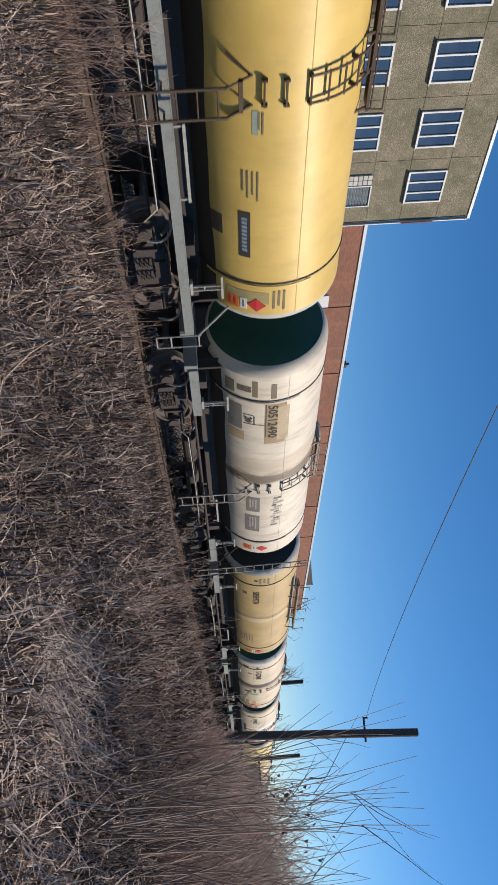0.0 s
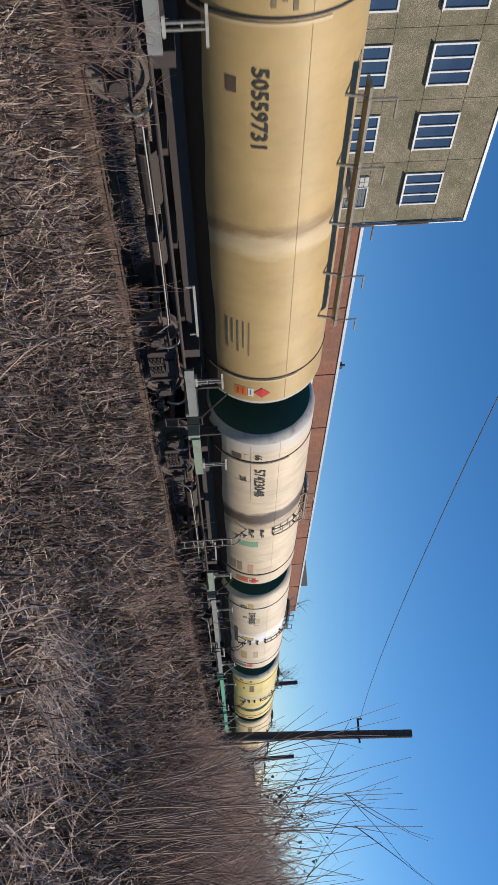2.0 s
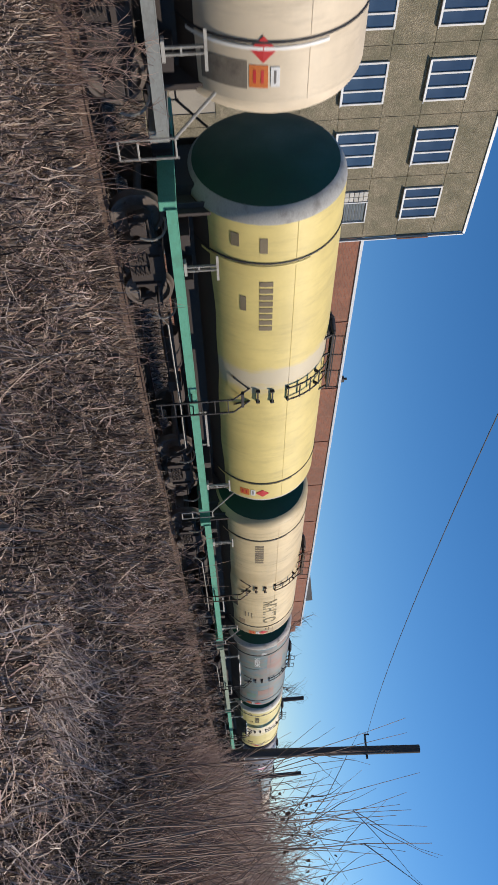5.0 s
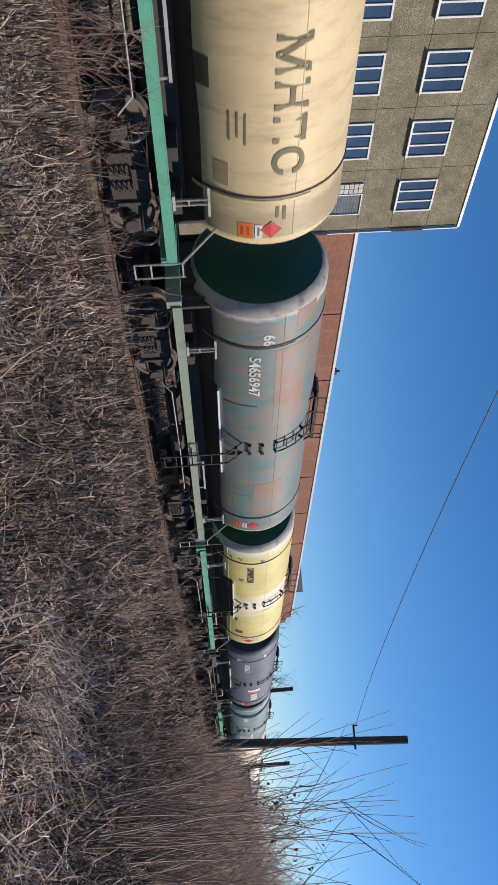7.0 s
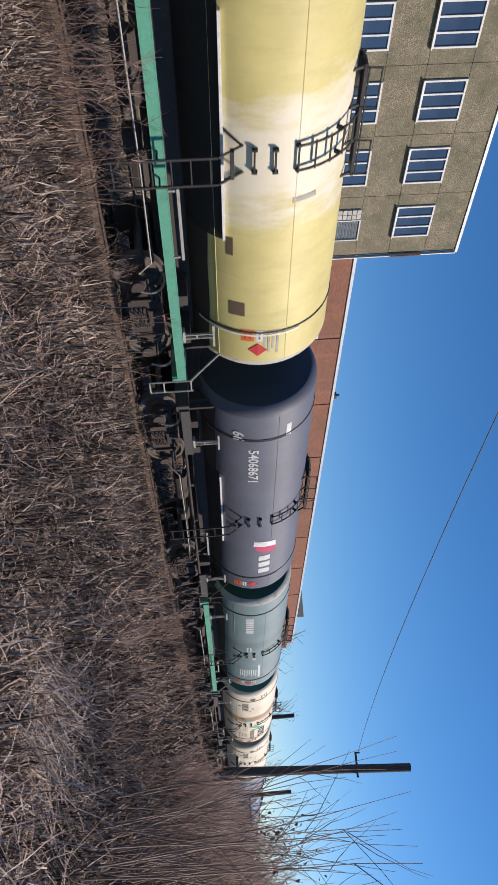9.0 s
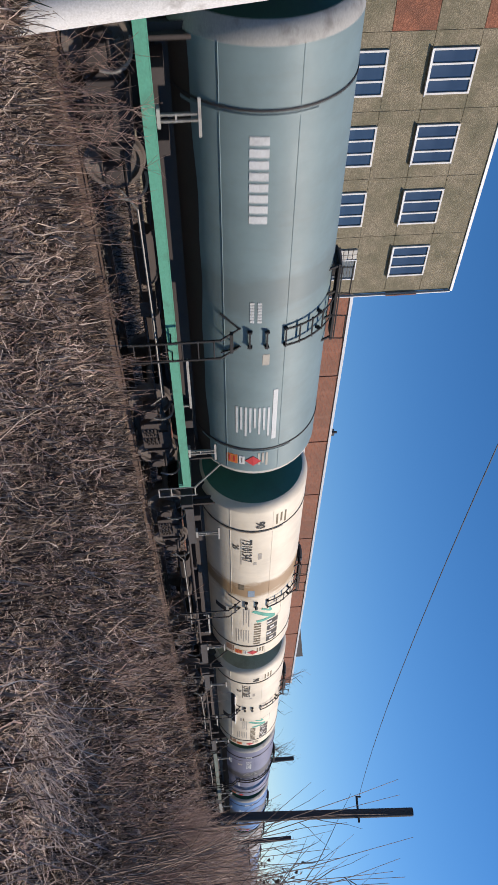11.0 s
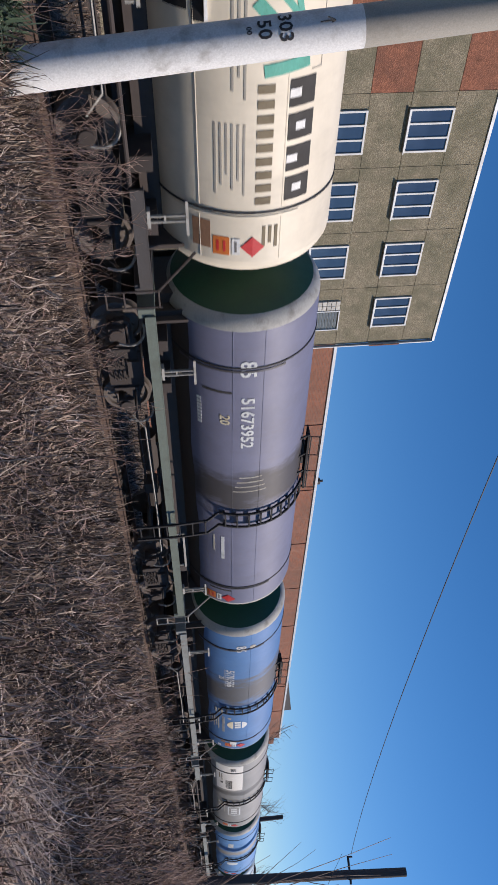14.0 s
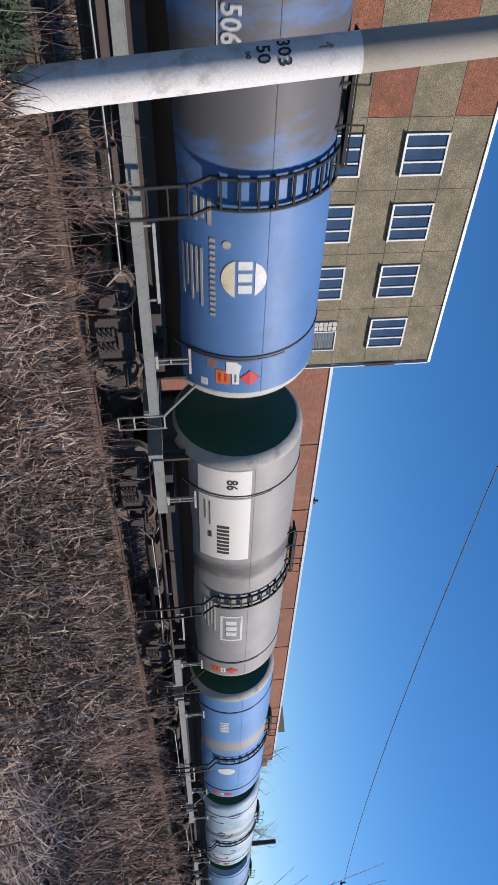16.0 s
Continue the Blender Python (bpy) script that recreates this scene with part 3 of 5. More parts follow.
def hatch(bm):
    loft(bm, [[(r * math.cos(a), r * math.sin(a), z) for a in np.linspace(0, math.tau, 24, endpoint=False)] for r, z in ((0.28, 4.2), (0.28, 4.42), (0.32, 4.43), (0.32, 4.46), (0.25, 4.52), (0.05, 4.55))])
    for k in range(6):
        a = k * math.tau / 6
        bar(bm, (0.33 * math.cos(a), 0.33 * math.sin(a), 4.38), (0.33 * math.cos(a), 0.33 * math.sin(a), 4.5), 0.022, 6)


def long_walkway(bm):
    box(bm, 0, -1.0, 4.32, 5.6, 0.34, 0.05)
    for i in range(5):
        x = -2.6 + i * 1.3
        flat(bm, (x, -1.1, 4.3), (x, -1.0, 3.9), 0.04, 0.04)
        bar(bm, (x, -1.16, 4.3), (x, -1.16, 4.75), 0.018, 6)
        bar(bm, (x, -1.16, 4.75), (x + 0.35, -1.16, 4.75), 0.018, 6)


def end_ladder(bm):
    """A tall ladder beside the head, its rungs along the track."""
    for x in (-HALF - 0.72, -HALF - 0.24):
        flat(bm, (x, -1.36, 0.5), (x, -1.3, 4.4), 0.035, 0.035)
    for i in range(11):
        bar(bm, (-HALF - 0.72, -1.35, 0.85 + 0.33 * i), (-HALF - 0.24, -1.35, 0.85 + 0.33 * i), 0.015, 6)


def ledge_at(x0, x1, arc):
    def f(bm):
        y, z = on_tank(0, arc, 0.0)[1:]
        box(bm, (x0 + x1) / 2, y - 0.02, z, x1 - x0, 0.14, 0.045)
    return f


def side_frame(bm):
    outline = [(-1.2, 0.62), (-1.12, 0.73), (-0.75, 0.75), (-0.4, 0.86), (0.4, 0.86), (0.75, 0.75), (1.12, 0.73), (1.2, 0.62), (1.15, 0.42), (0.72, 0.42), (0.66, 0.5), (0.42, 0.2), (-0.42, 0.2), (-0.66, 0.5), (-0.72, 0.42), (-1.15, 0.42)]
    loft(bm, [[(x, y, z) for x, z in outline] for y in (-1.1, -0.96)])
    for s in (-1, 1):
        box(bm, s * 0.925, -1.05, 0.475, 0.3, 0.28, 0.3)
        bar(bm, (s * 0.925, -1.22, 0.475), (s * 0.925, -1.1, 0.475), 0.13, 12)
        box(bm, s * 0.5, -1.12, 0.52, 0.08, 0.06, 0.5)
        bar(bm, (s * 0.55, -1.14, 0.7), (s * 1.1, -1.14, 0.66), 0.03, 6)
    box(bm, 0, -1.12, 0.83, 0.9, 0.06, 0.06)


def spring(bm):
    for s in (0.0,):
        for i in range(26):
            a, b = i * 0.9, (i + 1) * 0.9
            bar(bm, (s + 0.1 * math.cos(a), -1.1 + 0.1 * math.sin(a), 0.26 + i * 0.0125), (s + 0.1 * math.cos(b), -1.1 + 0.1 * math.sin(b), 0.26 + (i + 1) * 0.0125), 0.018, 5)


def bolster(bm):
    box(bm, 0, 0, 0.72, 0.42, 2.3, 0.26)
    bar(bm, (0, 0, 0.8), (0, 0, 0.95), 0.25, 12)
    for s in (-1, 1):
        box(bm, s * 0.5, 0, 0.45, 0.1, 1.7, 0.14)


def wheelset(bm):
    prof = ((0.47, 0.70), (0.5, 0.715), (0.475, 0.75), (0.47, 0.85), (0.41, 0.85), (0.39, 0.8), (0.2, 0.79), (0.16, 0.86), (0.1, 0.88))
    n = 32
    for s in (-1, 1):
        loft(bm, [[(r * math.cos(a), s * y, r * math.sin(a)) for a in np.linspace(0, math.tau, n, endpoint=False)] for r, y in ((0.1, 0.66), (0.16, 0.68), (0.4, 0.7)) + prof])
        for k in range(3):
            a = k * math.tau / 3
            bar(bm, (0.3 * math.cos(a), s * 0.76, 0.3 * math.sin(a)), (0.3 * math.cos(a), s * 0.83, 0.3 * math.sin(a)), 0.03, 6)
    bar(bm, (0, -1.08, 0), (0, 1.08, 0), 0.08, 10)


def brake_gear(bm):
    bar(bm, (-1.6, -0.75, 0.75), (-0.5, -0.75, 0.75), 0.19, 14)
    bar(bm, (0.5, -0.6, 0.72), (1.1, -0.6, 0.72), 0.17, 12)
    box(bm, 0.0, -0.9, 0.72, 0.35, 0.3, 0.3)
    bar(bm, (-3, -0.95, 0.62), (3, -0.95, 0.62), 0.022, 6)
    bar(bm, (-2.6, -1.15, 0.82), (2.4, -1.15, 0.8), 0.03, 6)


def brake_hose(bm):
    pts = [Vector((0.35 * math.sin(t), -1.22 - 0.05 * math.sin(2 * t), 0.62 + 0.36 * math.cos(t))) for t in np.linspace(-0.3, 1.9, 12)]
    rings = []
    for p, q in zip(pts, pts[1:] + [2 * pts[-1] - pts[-2]]):
        turn = (q - p).to_track_quat("Z", "Y").to_matrix()
        rings.append([p + turn @ Vector((0.024 * math.cos(k * math.tau / 6), 0.024 * math.sin(k * math.tau / 6), 0)) for k in range(6)])
    loft(bm, rings)


def brake_rod(bm):
    """A long rod under the frame, cranked at both ends."""
    pts = [(-2.7, -1.2, 0.55), (-2.4, -1.3, 0.78), (0.3, -1.32, 0.8), (2.3, -1.3, 0.78), (2.65, -1.2, 0.52)]
    loft(bm, [[(x + 0.018 * math.cos(k), y + 0.018 * math.cos(k), z + 0.018 * math.sin(k)) for k in (0, 1.57, 3.14, 4.71)] for x, y, z in pts])


def grab_bar(bm):
    box(bm, 0, -1.5, 1.37, 1.5, 0.03, 0.05)
    for x in (-0.7, 0.7):
        box(bm, x, -1.48, 1.29, 0.03, 0.03, 0.16)


def coupler(bm):
    box(bm, 5.75, 0, 1.0, 0.6, 0.3, 0.32)
    box(bm, 6.0, 0.05, 1.0, 0.3, 0.42, 0.36)


def patch_mesh(x0, x1, a0, a1, lift=0.007):
    def f(bm):
        arcs = np.linspace(a0, a1, max(3, int(abs(a1 - a0) / 0.12) + 2))
        rings = []
        for a in arcs:
            rings.append([on_tank(x0, a, lift), on_tank(x1, a, lift), on_tank(x1, a, -0.01), on_tank(x0, a, -0.01)])
        loft(bm, rings)
    return f


def side_text(body, x0, x1, arc, height):
    """Stencilled writing on the shell, from x0 to x1, of that height."""
    me = text_mesh(body, 1.0, "marking")
    co = np.array([v.co[:] for v in me.vertices])
    lo, hi = co.min(0), co.max(0)
    for v in me.vertices:
        v.co = on_tank(x0 + (v.co.x - lo[0]) / (hi[0] - lo[0]) * (x1 - x0), arc + ((v.co.y - lo[1]) / (hi[1] - lo[1]) - 0.5) * height, 0.011)
    return me


PAINTS = {}


def plain(name, color, rough=0.7, dirty=0.35):
    if name not in PAINTS:
        PAINTS[name] = worn(name, color, rough, scale=3, dirty=dirty)
    return PAINTS[name]


WAGONS = []
WHEELSETS = []


def build_wagon(label, paint, head_mat, sill_mat, sill="long", ladder="mid", strap_mat=None, rim_mat=None, pipe=False, ladder_mat=None, shift=0.5, shade_coat=True, ledge=(-2.2, 1.7, -0.93), deep=0.8, low_seam=None):
    w = thing("tank_wagon", label, "tank wagon", group="wagons of the train")
    ladder_mat = ladder_mat or M_STEEL
    part("tank_shell", kit("tank_shell", shell, True), paint, w)
    for turn in (0, 180):
        part("tank_head", kit("tank_head", head, True), head_mat, w, "dark domed end", m=pose(0, 0, 0, 0, 0, turn))
        part("end_ring", kit("end_ring", knuckle, True), rim_mat or paint, w, m=pose(0, 0, 0, 0, 0, turn))
    if shade_coat:
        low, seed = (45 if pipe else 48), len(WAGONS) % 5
        part("belly", kit(f"belly_{low}_{seed}", shade_coat_of(low, seed), True), M_BELLY, w, "sooty dark underside with its shade painted in")
    high = 0.3 if ladder == "full" else 0.45
    part("weld_seam", kit(f"weld_seam_{high}", seam_at(high)), paint, w)
    if low_seam is not None:
        part("weld_seam", kit(f"weld_seam_{low_seam}", seam_at(low_seam)), paint, w)
    for x in (-4.1, 4.1):
        s = part("strap", kit("strap", band(-0.018, 0.018, 0.016), True), M_STEEL, w, m=pose(x, 0, 0))
        part("strap_plate", kit("strap_plate", band(0.06, 0.11, 0.014, -1.0, 0.5, 24), True), strap_mat or paint, w, m=pose(x, 0, 0))
        part("saddle", kit("saddle", saddle), strap_mat or M_PALE, w, m=pose(x + 0.1, 0, 0))
    for turn in (0, 180):
        if sill == "long":
            part("side_sill", kit("sill_long", sill_long), sill_mat, w, m=pose(0, 0, 0, 0, 0, turn))
        else:
            part("brake_pipe", kit("brake_pipe", brake_pipe), M_GEAR, w, m=pose(0, 0, 0, 0, 0, turn))
            for x in (-4.55, 4.55):
                part("side_sill", kit("sill_short", sill_short), sill_mat, w, m=pose(x, 0, 0, 0, 0, turn))
    part("centre_sill", kit("centre_sill", centre_sill), M_GEAR, w)
    for x in (-5.5, 5.5):
        part("end_beam", kit("end_beam", end_beam, bevel=0.01), sill_mat, w, m=pose(x, 0, 0))
    for turn in (0, 180):
        part("end_support", kit("end_support", end_support), M_GEAR, w, m=pose(-4.95 if turn else 4.95, 0, 0, 0, 0, turn))
    for x in (-4.5, -3.4, 3.4, 4.5):
        part("cradle", kit("cradle", cradle), M_GEAR, w, m=pose(x, 0, 0))
    for x in (-2, 0, 2):
        part("cross_beam", kit("cross_beam", cross_beam), M_GEAR, w, m=pose(x, 0, 0))
    part("end_step", kit("end_step", end_step), M_PALE if sill == "long" else M_GEAR, w, m=pose(5.5, 0, 0))
    part("end_step", kit("end_step", end_step), M_GEAR, w, m=pose(-5.5, 0, 0, 0, 0, 180))
    if ladder == "full":
        part("ladder", kit("full_ladder", full_ladder), M_SOOT, w, m=pose(shift, 0, 0))
        for turn in (0, 180):
            part("platform", kit("platform", platform), M_SOOT, w, m=pose(shift - 0.9, 0, 0, 0, 0, turn))
        part("platform_rail", kit("platform_rail", platform_rail), M_SOOT, w, m=pose(shift - 0.9, 0, 0))
    elif ladder == "mid":
        part("ladder", kit("low_ladder", low_ladder), ladder_mat, w, m=pose(shift, 0, 0))
        for arc in (-0.25, 0.07):
            y, z = on_tank(0, arc, 0)[1:]
            part("step", kit("tank_step", tank_step), ladder_mat, w, m=pose(shift, y, z, 180 - math.degrees(arc / R), 0, 0))
        upper = part("upper_ladder", kit("high_ladder", high_ladder), ladder_mat, w, m=pose(shift, 0, 0))
        for i in (0, 1.4, 2.8, 4.2, 5.6, 7):
            part("rung", kit("ladder_rung", ladder_rung), ladder_mat, upper, m=pose(0, *on_tank(0, 0.43 + 0.2 * i, 0.06 + 0.012 * i)[1:]))
        for turn in (0, 180):
            part("platform", kit("platform", platform), ladder_mat, w, m=pose(shift, 0, 0, 0, 0, turn))
        part("platform_rail", kit("platform_rail", platform_rail), ladder_mat, w, m=pose(shift, 0, 0))
    else:
        part("walkway", kit("long_walkway", long_walkway), ladder_mat, w)
        part("ladder", kit("end_ladder", end_ladder), ladder_mat, w)
    part("hatch", kit("hatch", hatch, True), ladder_mat, w, m=pose(shift - 0.5, 0, 0))
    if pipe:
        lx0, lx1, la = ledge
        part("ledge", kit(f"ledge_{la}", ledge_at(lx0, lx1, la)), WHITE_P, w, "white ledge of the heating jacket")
        # black sheet on the shell: dark jacket and the ledge's shade as colour
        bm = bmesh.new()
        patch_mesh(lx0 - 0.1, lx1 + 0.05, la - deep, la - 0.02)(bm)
        part("jacket_recess", mesh_of(bm, "jacket_recess", True), M_SOOT, w, "black jacket strip with the ledge's shade painted in")
    part("brake_gear", kit("brake_gear", brake_gear), M_GEAR, w)
    for x in (-4.95, -2.9, 2.75, 4.9):
        part("brake_hose", kit("brake_hose", brake_hose), M_PALE, w, "pale curved brake hose", m=pose(x, 0, 0))
    part("brake_rod", kit("brake_rod", brake_rod), M_PALE, w, "pale brake rod along the frame")
    part("grab_bar", kit("grab_bar", grab_bar), M_PALE, w, "pale painted grab bar", m=pose(shift + 1.2, 0, 0))
    for turn in (0, 180):
        part("coupler", kit("coupler", coupler), M_GEAR, w, m=pose(0, 0, 0, 0, 0, turn))
    for bx in (-3.9, 3.9):
        b = part("bogie", kit("bolster", bolster), M_GEAR, w, m=pose(bx, 0, 0))
        for turn in (0, 180):
            part("side_frame", kit("side_frame", side_frame, bevel=0.012), M_GEAR, b, m=pose(0, 0, 0, 0, 0, turn))
        for sx in (-0.16, 0.16):
            part("spring", kit("spring", spring), M_GEAR, b, m=pose(sx, 0, 0))
        for ax in (-0.925, 0.925):
            ws = part("wheelset", kit("wheelset", wheelset, True), M_WHEEL, w, m=pose(bx + ax, 0, 0.475))
            WHEELSETS.append((ws, bx + ax))
    WAGONS.append(w)
    return w


def deco(w, name, x0, x1, a0, a1, mat, label="", lift=0.005):
    bm = bmesh.new()
    patch_mesh(x0, x1, a0, a1, lift)(bm)
    return part(name, mesh_of(bm, name, True), mat, w, label)


def number(w, body, x0, x1, arc, height=0.28, mat=None, label="stencilled wagon number"):
    return part("marking", side_text(body, x0, x1, arc, height), mat, w, label)


def pair_of(w, body, x, arc, height, mat):
    """Two stencilled digits about a place."""
    return number(w, body, x - 0.45 * height * len(body) * 0.72, x + 0.45 * height * len(body) * 0.72, arc, height, mat, "stencilled digits")


RED, ORANGE, WHITE_P, DIM_P = plain("sign_red", (0.55, 0.03, 0.03), 0.5), plain("sign_orange", (0.62, 0.17, 0.03), 0.5), plain("sign_white", (0.72, 0.72, 0.7), 0.5), plain("sign_grey", (0.16, 0.15, 0.14))


def hazard(w, x=4.65, arc=-0.6, red=(0.0, 0.5)):
    """The hazard plates near the end: an orange plate with two code lines, a white plate and a red diamond."""
    deco(w, "orange_plate", x - 0.17, x + 0.17, arc - 0.14, arc + 0.13, ORANGE, "orange hazard plate")
    for k in (-0.06, 0.05):
        deco(w, "code_bar", x - 0.1, x + 0.1, arc + k - 0.02, arc + k + 0.02, RED, "", 0.009)
    deco(w, "white_plate", x - 0.15, x + 0.15, arc + 0.17, arc + 0.3, WHITE_P, "white code plate", 0.009)
    deco(w, "code_bar", x - 0.1, x + 0.1, arc + 0.215, arc + 0.25, DIM_P, "", 0.012)
    bm = bmesh.new()
    q, cx, ca = 0.19, x + red[0], arc + red[1]
    pts = [(cx - q, ca), (cx, ca - q), (cx + q, ca), (cx, ca + q)]
    loft(bm, [[on_tank(px, pa, l) for px, pa in pts] for l in (0.0, 0.014)])
    part("red_diamond", mesh_of(bm, "red_diamond"), RED, w, "red diamond hazard sign")


def bars(w, x0, x1, arc0, rows, pitch, height, mat, ragged=True, label="unreadable lettering"):
    """Lines of small writing, as plain bars."""
    for i in range(rows):
        cut = (0.0, 0.22, 0.08, 0.3, 0.14)[i % 5] * (x1 - x0) if ragged else 0
        deco(w, "lettering_bar", x0, x1 - cut, arc0 - i * pitch - height, arc0 - i * pitch, mat, label, 0.008)


def blocks(w, x0, x1, arc0, arc1, count, mat, label, gap=0.3):
    """A word of large letters, as plain upright blocks."""
    step = (x1 - x0) / count
    for i in range(count):
        deco(w, "letter_block", x0 + i * step, x0 + (i + 1 - gap) * step, arc0, arc1, mat, label, 0.008)


def shape(w, name, pts, mat, label, lift=0.009):
    """A painted figure: its outline in metres along and up the shell, laid on the curve."""
    bm = bmesh.new()
    bm.faces.new([bm.verts.new((px, pa, 0)) for px, pa in pts])
    low, high = min(p[1] for p in pts), max(p[1] for p in pts)
    for a in np.arange(low + 0.05, high, 0.05):
        bmesh.ops.bisect_plane(bm, geom=bm.verts[:] + bm.edges[:] + bm.faces[:], plane_co=(0, a, 0), plane_no=(0, 1, 0))
    skirt = bmesh.ops.extrude_face_region(bm, geom=bm.faces[:])["geom"]
    top = {v for v in skirt if isinstance(v, bmesh.types.BMVert)}
    for v in bm.verts:
        v.co = on_tank(v.co.x, v.co.y, lift if v in top else -0.004)
    return part(name, mesh_of(bm, name), mat, w, label)


def ribbon(w, p, q, wide, mat, lift):
    """A straight painted stroke that follows the curve of the shell."""
    n = 10
    dx, da = q[0] - p[0], q[1] - p[1]
    u = wide / 2 / math.hypot(dx, da)
    bm = bmesh.new()
    loft(bm, [[on_tank(p[0] + dx * i / n + s * da * u, p[1] + da * i / n - s * dx * u, l) for s, l in ((-1, -0.004), (-1, lift), (1, lift), (1, -0.004))] for i in range(n + 1)])
    return part("emblem", mesh_of(bm, "emblem", True), mat, w, "green chevron stroke")


def disc(w, x, arc, r, a0, a1, mat, label):
    shape(w, "emblem", [(x + r * math.cos(a), arc + r * math.sin(a)) for a in np.linspace(a0, a1, 20)], mat, label)


def build_train():
    green_head = worn("head_green", (0.014, 0.078, 0.044), 0.5, scale=1.5, dirt=(0.03, 0.055, 0.045), dirty=0.6)
    black_head, navy_head = worn("head_black", (0.016, 0.018, 0.022), 0.5, scale=1.5), worn("head_navy", (0.03, 0.036, 0.06), 0.5, scale=1.5)
    teal_head, taupe_head = worn("head_teal", (0.05, 0.17, 0.13), 0.5, scale=1.5), worn("head_taupe", (0.5, 0.42, 0.29), 0.6, scale=1.2, dirt=(0.2, 0.15, 0.08), dirty=0.7)
    grey_sill, green_sill, black_sill = plain("sill_grey", (0.23, 0.245, 0.235)), plain("sill_green", (0.1, 0.36, 0.25)), plain("sill_black", (0.06, 0.055, 0.055))
    pale_green = plain("sill_pale_green", (0.24, 0.3, 0.23))
    black, dim = plain("stencil_black", (0.035, 0.032, 0.03)), plain("stencil_worn", (0.2, 0.16, 0.1))
    grey_patch, tan_patch, ochre = plain("patch_grey", (0.2, 0.185, 0.17)), plain("patch_tan", (0.36, 0.26, 0.15)), plain("patch_ochre", (0.48, 0.36, 0.12))
    green_patch, rust_patch, slate = plain("patch_green", (0.2, 0.4, 0.24)), plain("patch_rust", (0.45, 0.2, 0.11)), plain("patch_slate", (0.07, 0.1, 0.14))
    pale, emblem_green = plain("letter_pale", (0.62, 0.64, 0.64)), plain("emblem_green", (0.12, 0.42, 0.33))
    cream, faint = plain("emblem_cream", (0.7, 0.62, 0.44)), plain("letter_faint", (0.45, 0.42, 0.36))
    brown_ladder, pale_ladder = worn("ladder_brown", (0.07, 0.045, 0.03), 0.7), worn("ladder_pale", (0.3, 0.27, 0.23), 0.7, dirty=0.8)
    spill, soot, rusty = (0.13, 0.09, 0.055), (0.05, 0.045, 0.042), (0.3, 0.19, 0.09)

    rim = plain("rim_chalk", (0.46, 0.45, 0.41), 0.6, 0.6)

    umber, smear = plain("patch_umber", (0.12, 0.08, 0.05)), plain("smear_grey", (0.4, 0.37, 0.32))

    # yellow
    w = build_wagon("glossy yellow tank wagon with a grey side sill", tank_paint("paint_yellow", (0.66, 0.46, 0.13), grime=0.2, rough=0.45), green_head, grey_sill, rim_mat=rim, ladder_mat=brown_ladder, shift=0.05)
    deco(w, "worn_panel", 4.35, 4.68, -0.98, -0.1, plain("patch_olive", (0.36, 0.3, 0.13)), "worn greenish sign panel", 0.004)
    hazard(w, 4.72, -0.85)
    bars(w, 4.3, 4.85, 0.22, 3, 0.1, 0.045, dim)
    deco(w, "label_plate", 2.37, 3.44, -0.69, -0.47, black, "dark framed label plate")
    blocks(w, 2.5, 3.32, -0.63, -0.53, 9, plain("label_blue", (0.25, 0.33, 0.42)), "worn letter on the plate")
    deco(w, "dark_patch", 2.6, 3.05, -1.4, -1.02, umber)
    deco(w, "label_plate", 0.38, 0.8, -0.44, -0.34, plain("label_teal", (0.3, 0.36, 0.3)))
    bars(w, 0.4, 0.78, -0.26, 2, 0.06, 0.03, dim)
    bars(w, 1.5, 2.1, -0.33, 4, 0.085, 0.03, dim)

    # dirty white
    w = build_wagon("dirty white tank wagon with overpainted patches", tank_paint("paint_chalk", (0.68, 0.6, 0.48), [(-0.2, 0.35, spill, 0.85), (-0.9, 0.5, (0.45, 0.36, 0.25), 0.55)], 0.7), green_head, grey_sill, "short", ladder_mat=pale_ladder, shift=0.35)
    hazard(w)
    deco(w, "tan_patch", -3.95, -2.15, -0.12, 0.42, tan_patch, "smeared tan overpaint")
    deco(w, "tan_patch", -3.8, -2.3, 0.2, 0.5, plain("patch_sand", (0.48, 0.38, 0.24)), "smeared tan overpaint", 0.007)
    deco(w, "marking_line", -3.95, -2.5, -0.1, -0.075, umber, "", 0.009)
    number(w, "50512490", -3.9, -2.45, 0.08, 0.25, black)
    deco(w, "grey_patch", -3.78, -2.7, -1.1, -0.7, grey_patch, "grey overpainted patch")
    deco(w, "ochre_patch", -2.6, -2.2, -1.12, -0.65, plain("patch_mustard", (0.5, 0.38, 0.2)), "faint ochre patch")
    pair_of(w, "20", -3.23, -0.53, 0.2, black)
    for x0, x1, a0, a1 in ((-3.45, -3.42, -0.66, -0.4), (-3.05, -3.02, -0.66, -0.12), (-3.4, -3.05, -0.4, -0.37)):
        deco(w, "marking_line", x0, x1, a0, a1, umber)
    for x0, x1, a0, a1 in ((-4.7, -4.25, -1.14, -0.88), (-4.86, -4.24, -0.43, -0.3), (-4.77, -4.19, 0.02, 0.15)):
        deco(w, "dark_patch", x0, x1, a0, a1, dim, "brushed-out marking")
    blocks(w, -4.62, -4.38, -0.8, -0.46, 4, dim, "brushed-out marking", 0.35)
    for x0, x1, a0, a1 in ((0.95, 1.9, -0.62, -0.2), (2.15, 3.3, -0.66, -0.2)):
        deco(w, "grey_patch", x0, x1, a0, a1, grey_patch, "grey overpainted patch")
        bars(w, x0 + 0.15, x1 - 0.2, a1 - 0.1, 3, 0.09, 0.035, faint)
    rng = np.random.default_rng(21)
